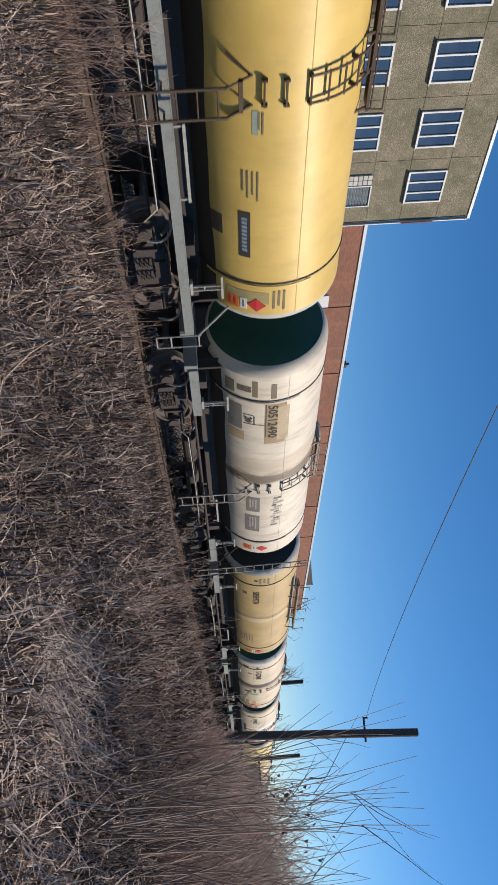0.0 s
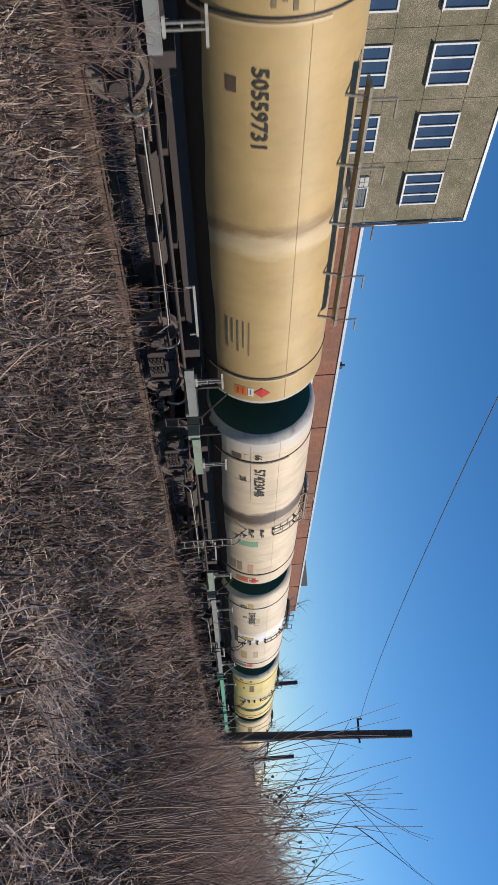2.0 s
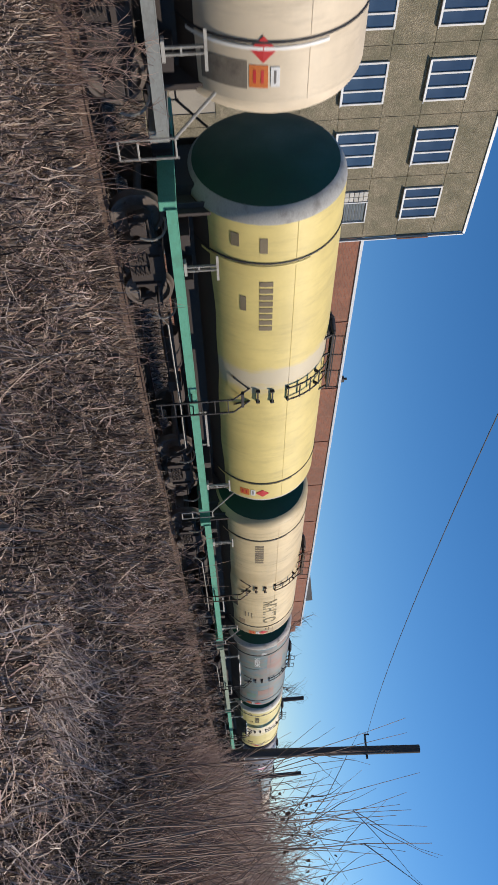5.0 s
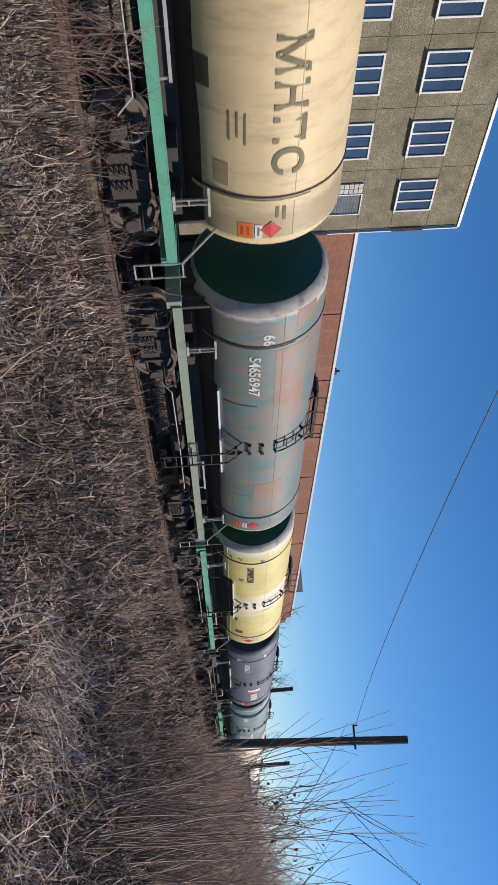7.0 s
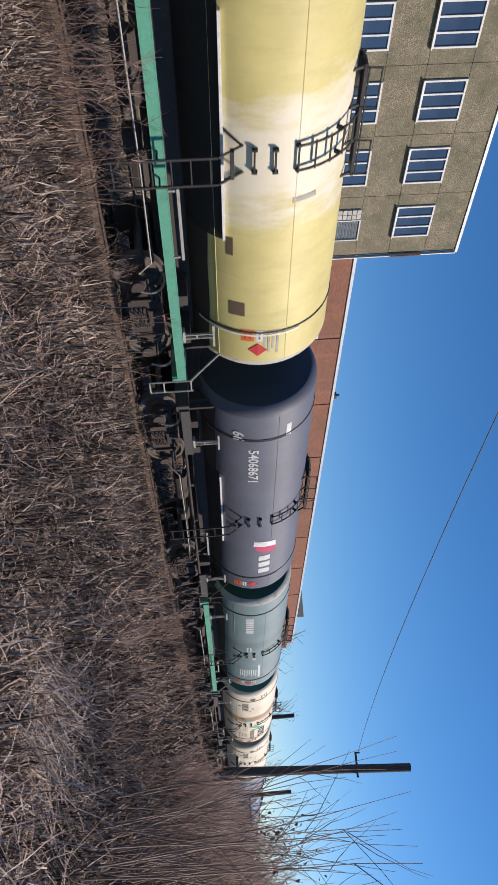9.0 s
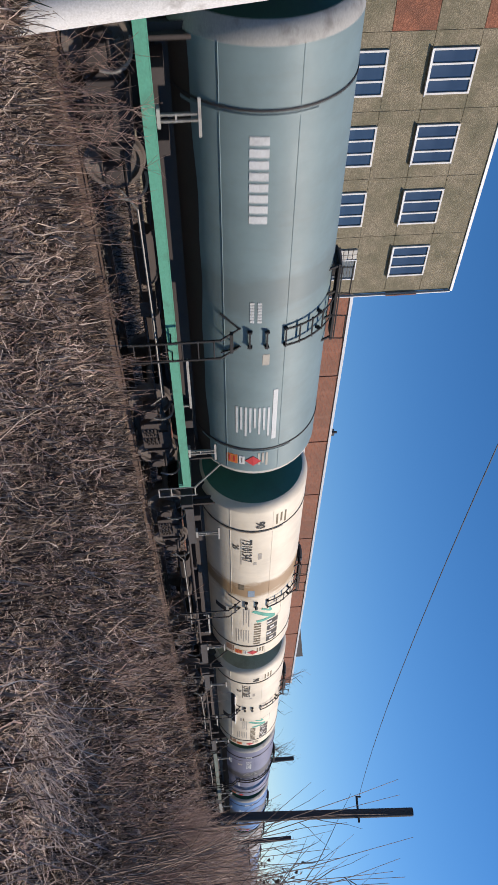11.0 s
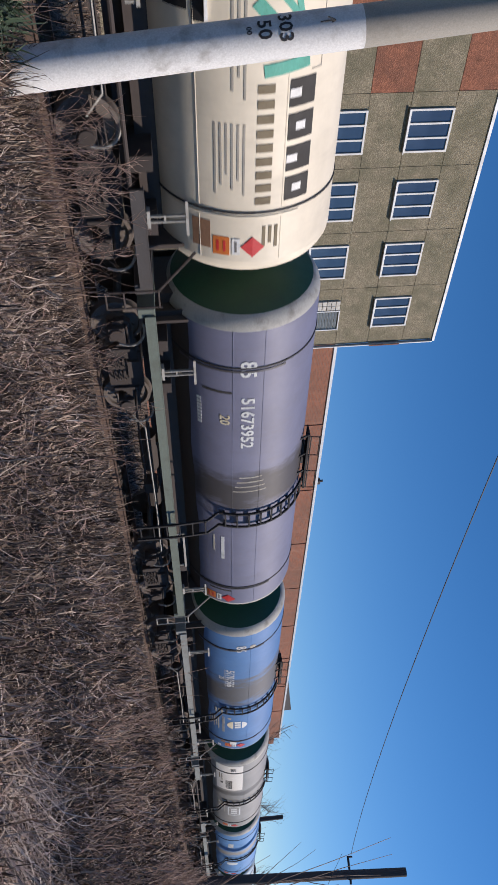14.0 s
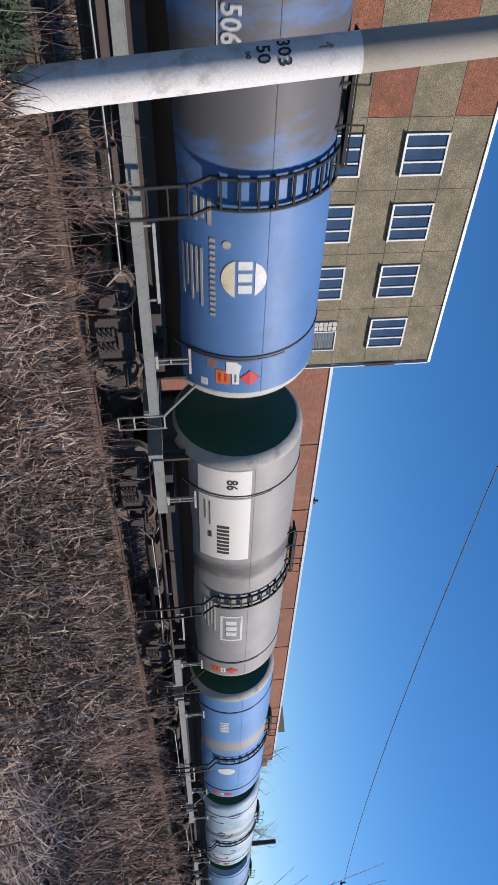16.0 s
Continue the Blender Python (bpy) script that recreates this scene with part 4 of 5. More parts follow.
    for k in range(13):
        x0, a0 = 1.0 + 0.15 * k, 0.1 + rng.uniform(0, 0.14)
        deco(w, "smear", x0, x0 + 0.1, a0, a0 + rng.uniform(0.12, 0.34), smear if k % 3 else grey_patch, "scrubbed-out lettering")

    # tan
    w = build_wagon("tan-brown tank wagon with a long top walkway", tank_paint("paint_tan", (0.48, 0.34, 0.15), [(-0.15, 0.3, (0.22, 0.145, 0.07), 0.7), (0.1, 0.28, (0.6, 0.48, 0.3), 0.65)], 0.2), black_head, grey_sill, "short", ladder="end", rim_mat=plain("rim_chalk", (0.46, 0.45, 0.41), 0.6, 0.6), ladder_mat=pale_ladder)
    hazard(w)
    number(w, "50559731", -3.38, -2.04, -0.27, 0.26, black)
    deco(w, "dark_patch", -3.2, -2.95, -0.8, -0.64, umber)
    pair_of(w, "66", -4.55, -0.27, 0.16, black)
    bars(w, -4.75, -4.2, 0.22, 3, 0.15, 0.07, dim)
    bars(w, 2.2, 3.3, -0.4, 5, 0.12, 0.03, dim)

    # cream with orange patches
    w = build_wagon("cream tank wagon with orange-brown patches", tank_paint("paint_cream", (0.66, 0.54, 0.38), [(-0.5, 0.48, (0.09, 0.065, 0.05), 0.97), (0.1, 0.25, (0.34, 0.26, 0.18), 0.6), (-5.0, 0.5, (0.5, 0.49, 0.47), 0.8)], 0.6), green_head, pale_green, "short", ladder_mat=pale_ladder, shift=0.5, rim_mat=rim)
    deco(w, "rust_smear", 4.42, 4.9, -0.85, -0.1, rust_patch, "rusty orange overpaint")
    hazard(w, 4.66, -0.55, (0.05, 0.38))
    number(w, "57423048", -3.69, -2.1, -0.08, 0.31, black)
    pair_of(w, "66", -4.35, -0.13, 0.2, black)
    pair_of(w, "20", -3.09, -0.55, 0.2, black)
    deco(w, "dark_patch", -4.42, -4.17, -0.88, -0.6, umber, "dark brown square")
    for x0, x1, a0, a1 in ((-4.45, -4.43, -0.52, -0.4), (-4.45, -4.2, -0.52, -0.5), (-4.9, -1.75, -0.34, -0.325), (-2.95, -2.93, -0.85, -0.34)):
        deco(w, "marking_line", x0, x1, a0, a1, faint)
    deco(w, "green_patch", 1.22, 1.6, -0.72, -0.06, green_patch, "faded green patch")
    for x0, x1, a0, a1, m in ((3.2, 4.0, -0.4, -0.2, plain("patch_peach", (0.52, 0.32, 0.19))), (3.1, 3.9, -0.78, -0.6, tan_patch), (3.1, 3.85, -1.02, -0.85, tan_patch)):
        deco(w, "rust_patch", x0, x1, a0, a1, m, "faded orange-brown patch")

    # pale cream with a white band
    w = build_wagon("pale cream tank wagon with a worn white band", tank_paint("paint_ivory", (0.66, 0.56, 0.41), [(0.05, 0.75, (0.74, 0.73, 0.7), 0.97)], 0.45), green_head, grey_sill, ladder_mat=M_STEEL, shift=0.5)
    deco(w, "grime_patch", 4.38, 4.8, -1.2, -0.45, plain("patch_grime", (0.2, 0.17, 0.13), 0.8, 0.8), "grimy blotched sign field", 0.004)
    hazard(w, 4.6, -0.28, (-0.4, 0.06))
    number(w, "53943833", -3.63, -2.14, -0.2, 0.29, black)
    pair_of(w, "62", -4.21, -0.54, 0.3, black)
    deco(w, "ochre_patch", -4.61, -3.91, -0.37, -0.15, ochre, "ochre patch")
    pair_of(w, "20", -2.95, -0.49, 0.18, black)
    deco(w, "smudge", -2.8, -2.2, -0.02, 0.15, plain("smudge_sand", (0.5, 0.42, 0.28)), "faint brushed-out marking")
    deco(w, "smudge", -2.0, -1.85, -0.1, 0.1, smear)
    deco(w, "ochre_patch", -0.16, 0.24, -0.66, -0.1, ochre, "ochre patch")
    deco(w, "ochre_patch", 2.16, 3.3, -0.68, -0.4, ochre, "ochre patch")
    deco(w, "ochre_patch", 2.05, 3.06, -0.1, 0.13, plain("patch_sand", (0.48, 0.38, 0.24)), "faint ochre patch")
    deco(w, "dark_patch", 2.78, 3.28, -1.38, -1.1, slate)
    deco(w, "dark_strip", -1.25, 0.92, -1.02, -0.84, umber, "dark strip of the jacket edge")

    # yellow
    w = build_wagon("pale yellow tank wagon with a grey spill band", tank_paint("paint_butter", (0.66, 0.54, 0.2), [(-0.6, 0.45, (0.5, 0.45, 0.36), 0.8)]), green_head, green_sill, rim_mat=rim, shift=0.0)
    hazard(w)
    blocks(w, -3.63, -2.2, -0.24, 0.02, 8, dim, "worn wagon number")
    bars(w, -4.7, -4.35, -0.1, 1, 0.2, 0.14, dim)
    bars(w, -4.75, -4.45, -0.62, 1, 0.2, 0.16, dim)
    bars(w, -3.2, -2.8, -0.5, 1, 0.1, 0.12, dim)

    # beige with stencilled word
    w = build_wagon("beige tank wagon with faded black lettering", tank_paint("paint_beige", (0.62, 0.5, 0.29), [(4.75, 0.5, (0.25, 0.2, 0.13), 0.65), (-0.9, 0.6, (0.4, 0.31, 0.17), 0.5)], 0.7), green_head, green_sill, shift=0.0, ladder_mat=brown_ladder)
    hazard(w, 4.84, -0.4, (-0.04, 0.45))
    bars(w, 4.3, 4.6, 0.3, 2, 0.12, 0.06, dim)
    number(w, "МНПС", 1.32, 3.66, 0.29, 0.55, plain("stencil_olive", (0.19, 0.165, 0.09)), "worn stencilled letters")
    deco(w, "dark_patch", 1.79, 2.28, -1.4, -1.0, umber)
    bars(w, 2.55, 3.1, -0.4, 3, 0.13, 0.03, dim)
    deco(w, "tan_patch", 3.5, 3.95, -0.95, -0.7, tan_patch)
    blocks(w, -3.7, -2.3, -0.3, -0.02, 8, dim, "worn wagon number")

    # patched blue and pink
    w = build_wagon("tank wagon patched in faded blue and pink paint", tank_paint("paint_patchwork", (0.125, 0.195, 0.21), [(-5.15, 0.3, (0.55, 0.52, 0.47), 0.9)], 0.25, patina=[(0.24, 0.17, 0.135), (0.14, 0.19, 0.155), (0.22, 0.175, 0.145)]), green_head, pale_green, pipe=True, rim_mat=plain("rim_grey", (0.45, 0.42, 0.38), 0.6, 0.8), shift=0.05, ledge=(-2.22, 1.65, -1.08))
    hazard(w)
    deco(w, "paint_patch", 2.69, 3.5, -0.72, -0.22, tank_paint("patch_green", (0.13, 0.24, 0.14), [], 0.3, patina=[(0.12, 0.19, 0.2)]), "mossy green repainted patch", 0.004)
    for x0, x1, a0, a1 in ((-3.9, -0.9, 0.3, 1.15), (2.0, 3.9, -0.12, 0.75), (-5.0, -4.5, 0.75, 1.3)):
        deco(w, "paint_patch", x0, x1, a0, a1, tank_paint("patch_pink", (0.27, 0.165, 0.125), [], 0.2, patina=[(0.15, 0.2, 0.2), (0.22, 0.18, 0.15)]), "faded pink repainted patch", 0.0035)
    number(w, "54656947", -3.75, -2.31, -0.17, 0.27, pale)
    pair_of(w, "66", -4.31, 0.13, 0.27, pale)
    bars(w, -1.9, -1.86, -0.1, 1, 0.2, 0.8, umber)

    # lemon
    w = build_wagon("lemon-yellow tank wagon with a green side sill", tank_paint("paint_lemon", (0.62, 0.54, 0.22), [(0.25, 1.3, (0.7, 0.65, 0.53), 0.9), (-5.0, 0.45, (0.6, 0.6, 0.57), 0.85)], 0.25), green_head, green_sill, pipe=True, rim_mat=rim, shift=0.12, ledge=(-2.11, 1.79, -0.79), deep=0.95, low_seam=-0.97)
    hazard(w, 4.2, -0.33, (0.42, 0.2))
    bars(w, 4.05, 4.75, 0.3, 4, 0.09, 0.05, faint)
    number(w, "50989250", -3.72, -2.32, -0.13, 0.26, black)
    pair_of(w, "66", -4.25, 0.28, 0.16, dim)
    pair_of(w, "20", -2.55, -0.45, 0.17, black)
    for a0 in (-0.86, -0.5):
        deco(w, "marking", -4.45, -4.42, a0 - 0.1, a0 + 0.06, black)
        deco(w, "marking", -4.45, -4.28, a0 + 0.03, a0 + 0.06, black)
    deco(w, "dark_patch", 3.3, 3.66, -0.72, -0.4, umber, "dark square cover")
    deco(w, "smear", 1.75, 2.15, -0.75, -0.62, umber)
    deco(w, "smear", 0.9, 1.0, 0.4, 0.85, smear)

    # slate
    w = build_wagon("dark slate-blue tank wagon with white markings", tank_paint("paint_slate", (0.12, 0.13, 0.165), grime=0.15), navy_head, black_sill, "short", pipe=True, ladder_mat=M_SOOT, shift=0.15, ledge=(-2.0, 1.8, -1.1))
    hazard(w)
    number(w, "54068671", -3.66, -2.13, -0.16, 0.27, pale)
    pair_of(w, "66", -4.2, -0.54, 0.3, pale)
    deco(w, "white_plate", -4.5, -4.0, 0.66, 0.8, pale, "white marking")
    shape(w, "emblem", [(1.45, -0.08), (1.75, -0.1), (1.95, 0.62), (1.6, 0.6)], WHITE_P, "white swoosh")
    shape(w, "emblem", [(1.75, -0.1), (2.1, 0.02), (2.3, 0.3), (2.3, 0.62), (1.95, 0.62)], plain("emblem_crimson", (0.5, 0.05, 0.14)), "crimson swoosh", 0.0095)
    blocks(w, 2.5, 3.9, 0.08, 0.45, 3, pale, "white letter block")

    # grey-green
    w = build_wagon("grey-green tank wagon with white lettering", tank_paint("paint_sage", (0.18, 0.25, 0.26), [(-0.6, 0.5, (0.13, 0.16, 0.16), 0.6)], 0.2), green_head, green_sill, rim_mat=rim, ladder_mat=M_SOOT, shift=0.5, low_seam=-0.76)
    hazard(w, 4.56, -0.64)
    bars(w, 4.25, 4.75, 0.2, 3, 0.09, 0.05, faint)
    blocks(w, -3.7, -2.1, -0.3, 0.0, 8, pale, "worn wagon number")
    blocks(w, -0.42, 0.1, -0.26, -0.18, 7, pale, "worn small letter")
    blocks(w, -0.42, 0.1, -0.12, -0.04, 7, pale, "worn small letter")
    deco(w, "worn_marking", 0.95, 1.25, 0.0, 0.14, faint)
    bars(w, 2.05, 3.75, 0.36, 1, 0.2, 0.1, pale)
    bars(w, 2.6, 3.6, 0.2, 8, 0.1, 0.045, pale)

    # two white wagons of one fleet
    for body, hd, stains, lab in (("73101347", teal_head, [(-0.4, 0.65, rusty, 0.92)], "white tank wagon with a green emblem and a brown spill"), ("73101263", taupe_head, [], "clean white tank wagon with a green emblem and jacket ledge")):
        second = not stains
        w = build_wagon(lab, tank_paint("paint_white", (0.74, 0.665, 0.53), stains, 0.15), hd, black_sill, "short", pipe=second, ladder_mat=M_STEEL, shift=-0.8 if second else 0.65, shade_coat=False, ledge=(-2.38, 1.36, -0.68), deep=0.2, low_seam=-0.86 if second else -0.73)
        bm = bmesh.new()
        box(bm, -5.465, -0.15, AXIS + 0.12, 0.05, 0.36, 0.3)
        part("end_plate", mesh_of(bm, "end_plate", bevel=0.006), rust_patch if second else umber, w, "small square plate on the domed end")
        hazard(w, 4.72, -0.5)
        deco(w, "picture_panel", 4.3, 4.8, -1.0, -0.68, plain("panel_umber", (0.3, 0.16, 0.09)), "brown printed panel")
        bars(w, 4.35, 4.75, 0.4, 3, 0.1, 0.05, dim)
        x0 = -3.78 if second else -3.62
        number(w, body, x0, x0 + 1.3, -0.18 if second else -0.25, 0.29, black)
        deco(w, "underline", x0 - 0.02, x0 + 1.5, -0.36 if second else -0.43, -0.345 if second else -0.415, black)
        pair_of(w, "20", -3.12, -0.5 if second else -0.57, 0.2, black)
        pair_of(w, "90", -4.4, 0.18 if second else 0.1, 0.27, black)
        bars(w, -4.75, -4.2, 0.85, 3, 0.13, 0.05, dim)
        deco(w, "grey_label", -2.8, -2.45, 0.06, 0.17, smear)
        deco(w, "grey_label", -2.3, -2.15, -0.06, 0.03, smear)
        for k, (pts, wide) in enumerate(((((1.12, -0.02), (1.86, 0.7)), 0.17), (((1.9, 0.76), (1.98, 0.1)), 0.17), (((1.0, 0.26), (1.33, 0.57)), 0.09), (((1.36, 0.6), (1.04, 0.52)), 0.08))):
            ribbon(w, pts[0], pts[1], wide, emblem_green, 0.009 + 0.0015 * k)
        for a0, a1, b0, b1 in ((0.56, 0.99, 1.0, 1.015), (0.98, 0.99, 1.0, 2.05), (0.82, 0.99, 2.035, 2.05)):
            deco(w, "emblem_line", b0, b1, a0, a1, smear, "thin grey line")
        blocks(w, 2.12, 4.05, 0.48, 0.9, 4, black, "heavy dark letter block", 0.2)
        for k in range(4):
            deco(w, "letter_gap", 2.25 + k * 0.4825, 2.37 + k * 0.4825, 0.48 + 0.12 * (k % 2), 0.66 + 0.1 * (k % 2), WHITE_P, "", 0.012)
        blocks(w, 2.15, 4.05, 0.02, 0.26, 9, dim, "thin dark letter block", 0.42)
        bars(w, 0.98, 2.35, -0.14, 3, 0.085, 0.03, smear)
        bars(w, 2.7, 3.8, -0.14, 6, 0.085, 0.03, smear)
        if second:
            deco(w, "grey_label", 0.6, 1.0, -0.46, -0.38, smear)
            blocks(w, 0.6, 1.0, -0.33, -0.27, 5, dim, "small dark letter")
            deco(w, "dark_cover", 0.8, 1.3, -1.36, -0.95, M_SOOT, "dark square cover on the belly")
        else:
            deco(w, "label_plate", -0.4, 0.03, -0.21, 0.0, plain("label_blue", (0.25, 0.33, 0.42)), "blue-grey label plate")
            blocks(w, -0.78, -0.4, -0.5, -0.32, 4, dim, "small dark letter")
            deco(w, "dark_cover", 1.28, 1.6, -1.4, -0.95, M_SOOT, "dark square cover on the belly")

    # violet
    w = build_wagon("violet-blue tank wagon with a dark spill band", tank_paint("paint_violet", (0.165, 0.17, 0.245), [(-0.15, 0.85, soot, 0.9)], 0.2), green_head, plain("sill_dull_green", (0.13, 0.16, 0.135)), ladder="full", rim_mat=rim, shift=0.83, low_seam=-0.3)
    hazard(w, 4.75, -0.9)
    number(w, "51673952", -3.29, -1.78, 0.0, 0.28, pale)
    pair_of(w, "85", -4.07, 0.0, 0.32, pale)
    pair_of(w, "20", -2.63, -0.46, 0.22, cream)
    bars(w, 1.7, 2.7, -0.5, 1, 0.2, 0.08, pale)
    bars(w, 1.7, 2.4, -0.75, 1, 0.2, 0.04, faint)
    blocks(w, -3.1, -2.3, -1.08, -0.98, 8, pale, "small worn letter")
    for k in range(4):
        deco(w, "streak", -0.75 + 0.17 * k, -0.72 + 0.17 * k, -0.15 - 0.05 * k, 0.36 + 0.04 * k, faint, "pale scratch in the spill")
    for x in (-3.45, 4.3):
        deco(w, "black_strip", x, x + 0.06, -0.93, -0.32, black, "black strip beside the strap")

    # blue
    w = build_wagon("bright blue tank wagon with a dark spill band", tank_paint("paint_blue", (0.085, 0.19, 0.4), [(-0.65, 1.4, (0.1, 0.094, 0.09), 0.95)], 0.15), green_head, grey_sill, ladder="full", rim_mat=rim, shift=0.85)
    number(w, "51701506", -2.53, -1.21, -0.34, 0.28, pale)
    deco(w, "underline", -2.55, -1.15, -0.53, -0.515, pale)
    pair_of(w, "85", -4.14, 0.0, 0.32, pale)
    pair_of(w, "20", -1.85, -0.64, 0.18, pale)
    disc(w, -4.19, 0.36, 0.1, 0, math.tau * 0.97, faint, "small round emblem")
    hazard(w, 4.61, -0.42)
    disc(w, 2.4, -0.08, 0.37, 0.5, math.pi - 0.5, WHITE_P, "upper half of a round emblem")
    disc(w, 2.4, -0.06, 0.4, math.pi + 0.45, math.tau - 0.45, cream, "lower half of a round emblem")
    blocks(w, 2.05, 2.75, -0.18, 0.05, 3, WHITE_P, "white letter block")
    blocks(w, 1.68, 3.26, -0.65, -0.56, 14, faint, "thin letter block", 0.45)
    disc(w, 1.76, -0.37, 0.07, 0, math.tau, faint, "small round emblem")
    bars(w, 1.9, 3.05, -0.78, 5, 0.09, 0.04, faint)
    bars(w, 1.0, 1.45, -0.62, 3, 0.12, 0.06, faint)
    deco(w, "picture_panel", 4.15, 4.4, -0.72, -0.55, plain("panel_umber", (0.3, 0.16, 0.09)), "brown printed panel")
    shape(w, "white_sign", [(4.2, -0.36), (4.5, -0.36), (4.5, -0.12), (4.3, -0.08), (4.2, -0.2)], WHITE_P, "white pentagonal sign", 0.0085)
    deco(w, "white_tag", 4.72, 4.9, -0.86, -0.72, WHITE_P, "white tag")

    # grey with a white field
    w = build_wagon("grey tank wagon with a white painted field", tank_paint("paint_grey", (0.27, 0.265, 0.255), [(-1.0, 0.4, soot, 0.7)], 0.2), green_head, grey_sill, "short", ladder="full", rim_mat=rim, shift=0.45)
    hazard(w)
    deco(w, "white_field", -4.95, -1.55, -1.0, 0.22, plain("field_white", (0.76, 0.73, 0.68), 0.5, 0.05), "large white painted field")
    blocks(w, -2.95, -1.75, -0.55, -0.25, 8, black, "wagon number")
    pair_of(w, "86", -4.5, -0.2, 0.26, black)
    deco(w, "marking", -2.65, -2.4, -0.8, -0.68, black)
    bars(w, -3.8, -2.9, -0.7, 2, 0.12, 0.04, dim)
    for x0, x1, a0, a1 in ((1.3, 2.7, 0.1, 0.16), (1.3, 2.7, -0.46, -0.4), (1.3, 1.38, -0.46, 0.16), (2.62, 2.7, -0.46, 0.16)):
        deco(w, "emblem_frame", x0, x1, a0, a1, pale, "white rounded frame")
    blocks(w, 1.55, 2.5, -0.3, 0.0, 3, pale, "white letter block")
    bars(w, 0.6, 2.2, -0.6, 4, 0.1, 0.04, faint)

    # blue with a pale band
    w = build_wagon("blue tank wagon with a grey-brown band", tank_paint("paint_azure", (0.11, 0.25, 0.5), [(-0.85, 0.6, (0.3, 0.27, 0.23), 0.9)], 0.2), green_head, grey_sill, ladder="full", rim_mat=rim)
    hazard(w)
    blocks(w, -3.2, -2.3, -0.45, -0.15, 6, pale, "wagon number")
    disc(w, 1.8, -0.2, 0.35, 0, math.tau - 0.3, pale, "round emblem")

    # light blue with scrawls
    w = build_wagon("light blue tank wagon with sprayed scrawls", tank_paint("paint_sky", (0.3, 0.42, 0.52), [(-0.8, 0.5, soot, 0.6)], 0.35, patina=[(0.5, 0.52, 0.52)]), green_head, grey_sill, "short", ladder="full")
    hazard(w)
    rng = np.random.default_rng(3)
    for _ in range(9):
        x, a, r = rng.uniform(-4, 3.6), rng.uniform(-0.7, 0.3), rng.uniform(0.2, 0.4)
        t0 = rng.uniform(0, 6)
        bm = bmesh.new()
        ts = np.linspace(t0, t0 + rng.uniform(3, 5.5), 14)
        loft(bm, [[on_tank(x + (r + dr) * math.cos(t), a + 1.1 * (r + dr) * math.sin(t), l) for dr, l in ((0, 0), (0.05, 0), (0.05, 0.014), (0, 0.014))] for t in ts])
        part("scrawl", mesh_of(bm, "scrawl"), slate, w, "dark sprayed loop")

    w = build_wagon("blue tank wagon near the tail", tank_paint("paint_denim", (0.14, 0.28, 0.47), [(-0.8, 0.5, soot, 0.7)]), green_head, grey_sill, ladder="full", rim_mat=rim)
    hazard(w)
    w = build_wagon("grey-white tank wagon near the tail", tank_paint("paint_ash", (0.5, 0.5, 0.48), [(-0.8, 0.5, spill, 0.6)]), green_head, grey_sill, "short")
    hazard(w)


build_train()

# ---- plants ----
RNG = np.random.default_rng(7)


def quads_object(name, verts, quads, material, label, category, kind="stuff"):
    me = bpy.data.meshes.new(name)
    me.vertices.add(len(verts))
    me.vertices.foreach_set("co", np.asarray(verts, np.float32).reshape(-1))
    me.loops.add(quads.size)
    me.loops.foreach_set("vertex_index", quads.astype(np.int32).reshape(-1))
    me.polygons.add(len(quads))
    me.polygons.foreach_set("loop_start", np.arange(0, quads.size, 4, dtype=np.int32))
    me.update(calc_edges=True)
    me.validate()
    return tagged(part(name, me, material), label, category, kind=kind)


def surface(x, y):
    """The verge, or the shoulder of the ballast where that lies higher."""
    return np.maximum(ground_height(x, y), np.where(np.abs(y) < 2.5, -0.5 + 0.3 * np.clip((2.5 - np.abs(y)) / 0.75, 0, 1), -9))


def blades(x, y, lift, heading, lean, length, width, droop, curl=0.0, steps=3):
    """Ribbons: each starts in the turf, leans over, droops and curls."""
    n = len(x)
    p = np.stack([x, y, surface(x, y) + lift], -1)
    rows = []
    kink = RNG.normal(0, 1, (steps + 1, n)) * curl
    h = heading.copy()
    for i in range(steps + 1):
        side = np.stack([-np.sin(h), np.cos(h), 0.35 * np.sin(heading * 7)], -1)
        w = width * (1.0, 0.95, 0.75, 0.25)[i] if steps == 3 else width * (1 - 0.75 * i / steps)
        rows += [p - side * w[:, None] / 2, p + side * w[:, None] / 2]
        a = lean + droop * (i + 0.5) / steps + 0.4 * kink[i]
        h = h + kink[i]
        p = p + (length / steps)[:, None] * np.stack([np.sin(a) * np.cos(h), np.sin(a) * np.sin(h), np.cos(a)], -1)
        p[:, 2] = np.maximum(p[:, 2], surface(p[:, 0], p[:, 1]) + 0.01)
    v = np.stack(rows, 1).reshape(-1, 3)
    k = 2 * (steps + 1)
    base = np.arange(n)[:, None] * k
    q = np.concatenate([base + np.array([2 * i, 2 * i + 1, 2 * i + 3, 2 * i + 2]) for i in range(steps)], 0)
    return v, q


def verge_points(n, near, far, power=1.0):
    """Places on the verge in front of the camera, denser close by."""
    out_x, out_y = [], []
    while sum(map(len, out_x)) < n:
        r = near * (far / near) ** (RNG.random(n * 2) ** power)
        a = np.radians(RNG.uniform(-5, 80, n * 2))
        x, y = r * np.cos(a), EYE.y + r * np.sin(a)
        ok = (y < -2.1 + 0.3 * np.sin(x * 1.7) + 0.2 * np.sin(x * 4.1)) & (RNG.random(n * 2) < np.clip((r / near) ** 0.35 / 2, 0, 1))
        out_x.append(x[ok])
        out_y.append(y[ok])
    return np.concatenate(out_x)[:n], np.concatenate(out_y)[:n]


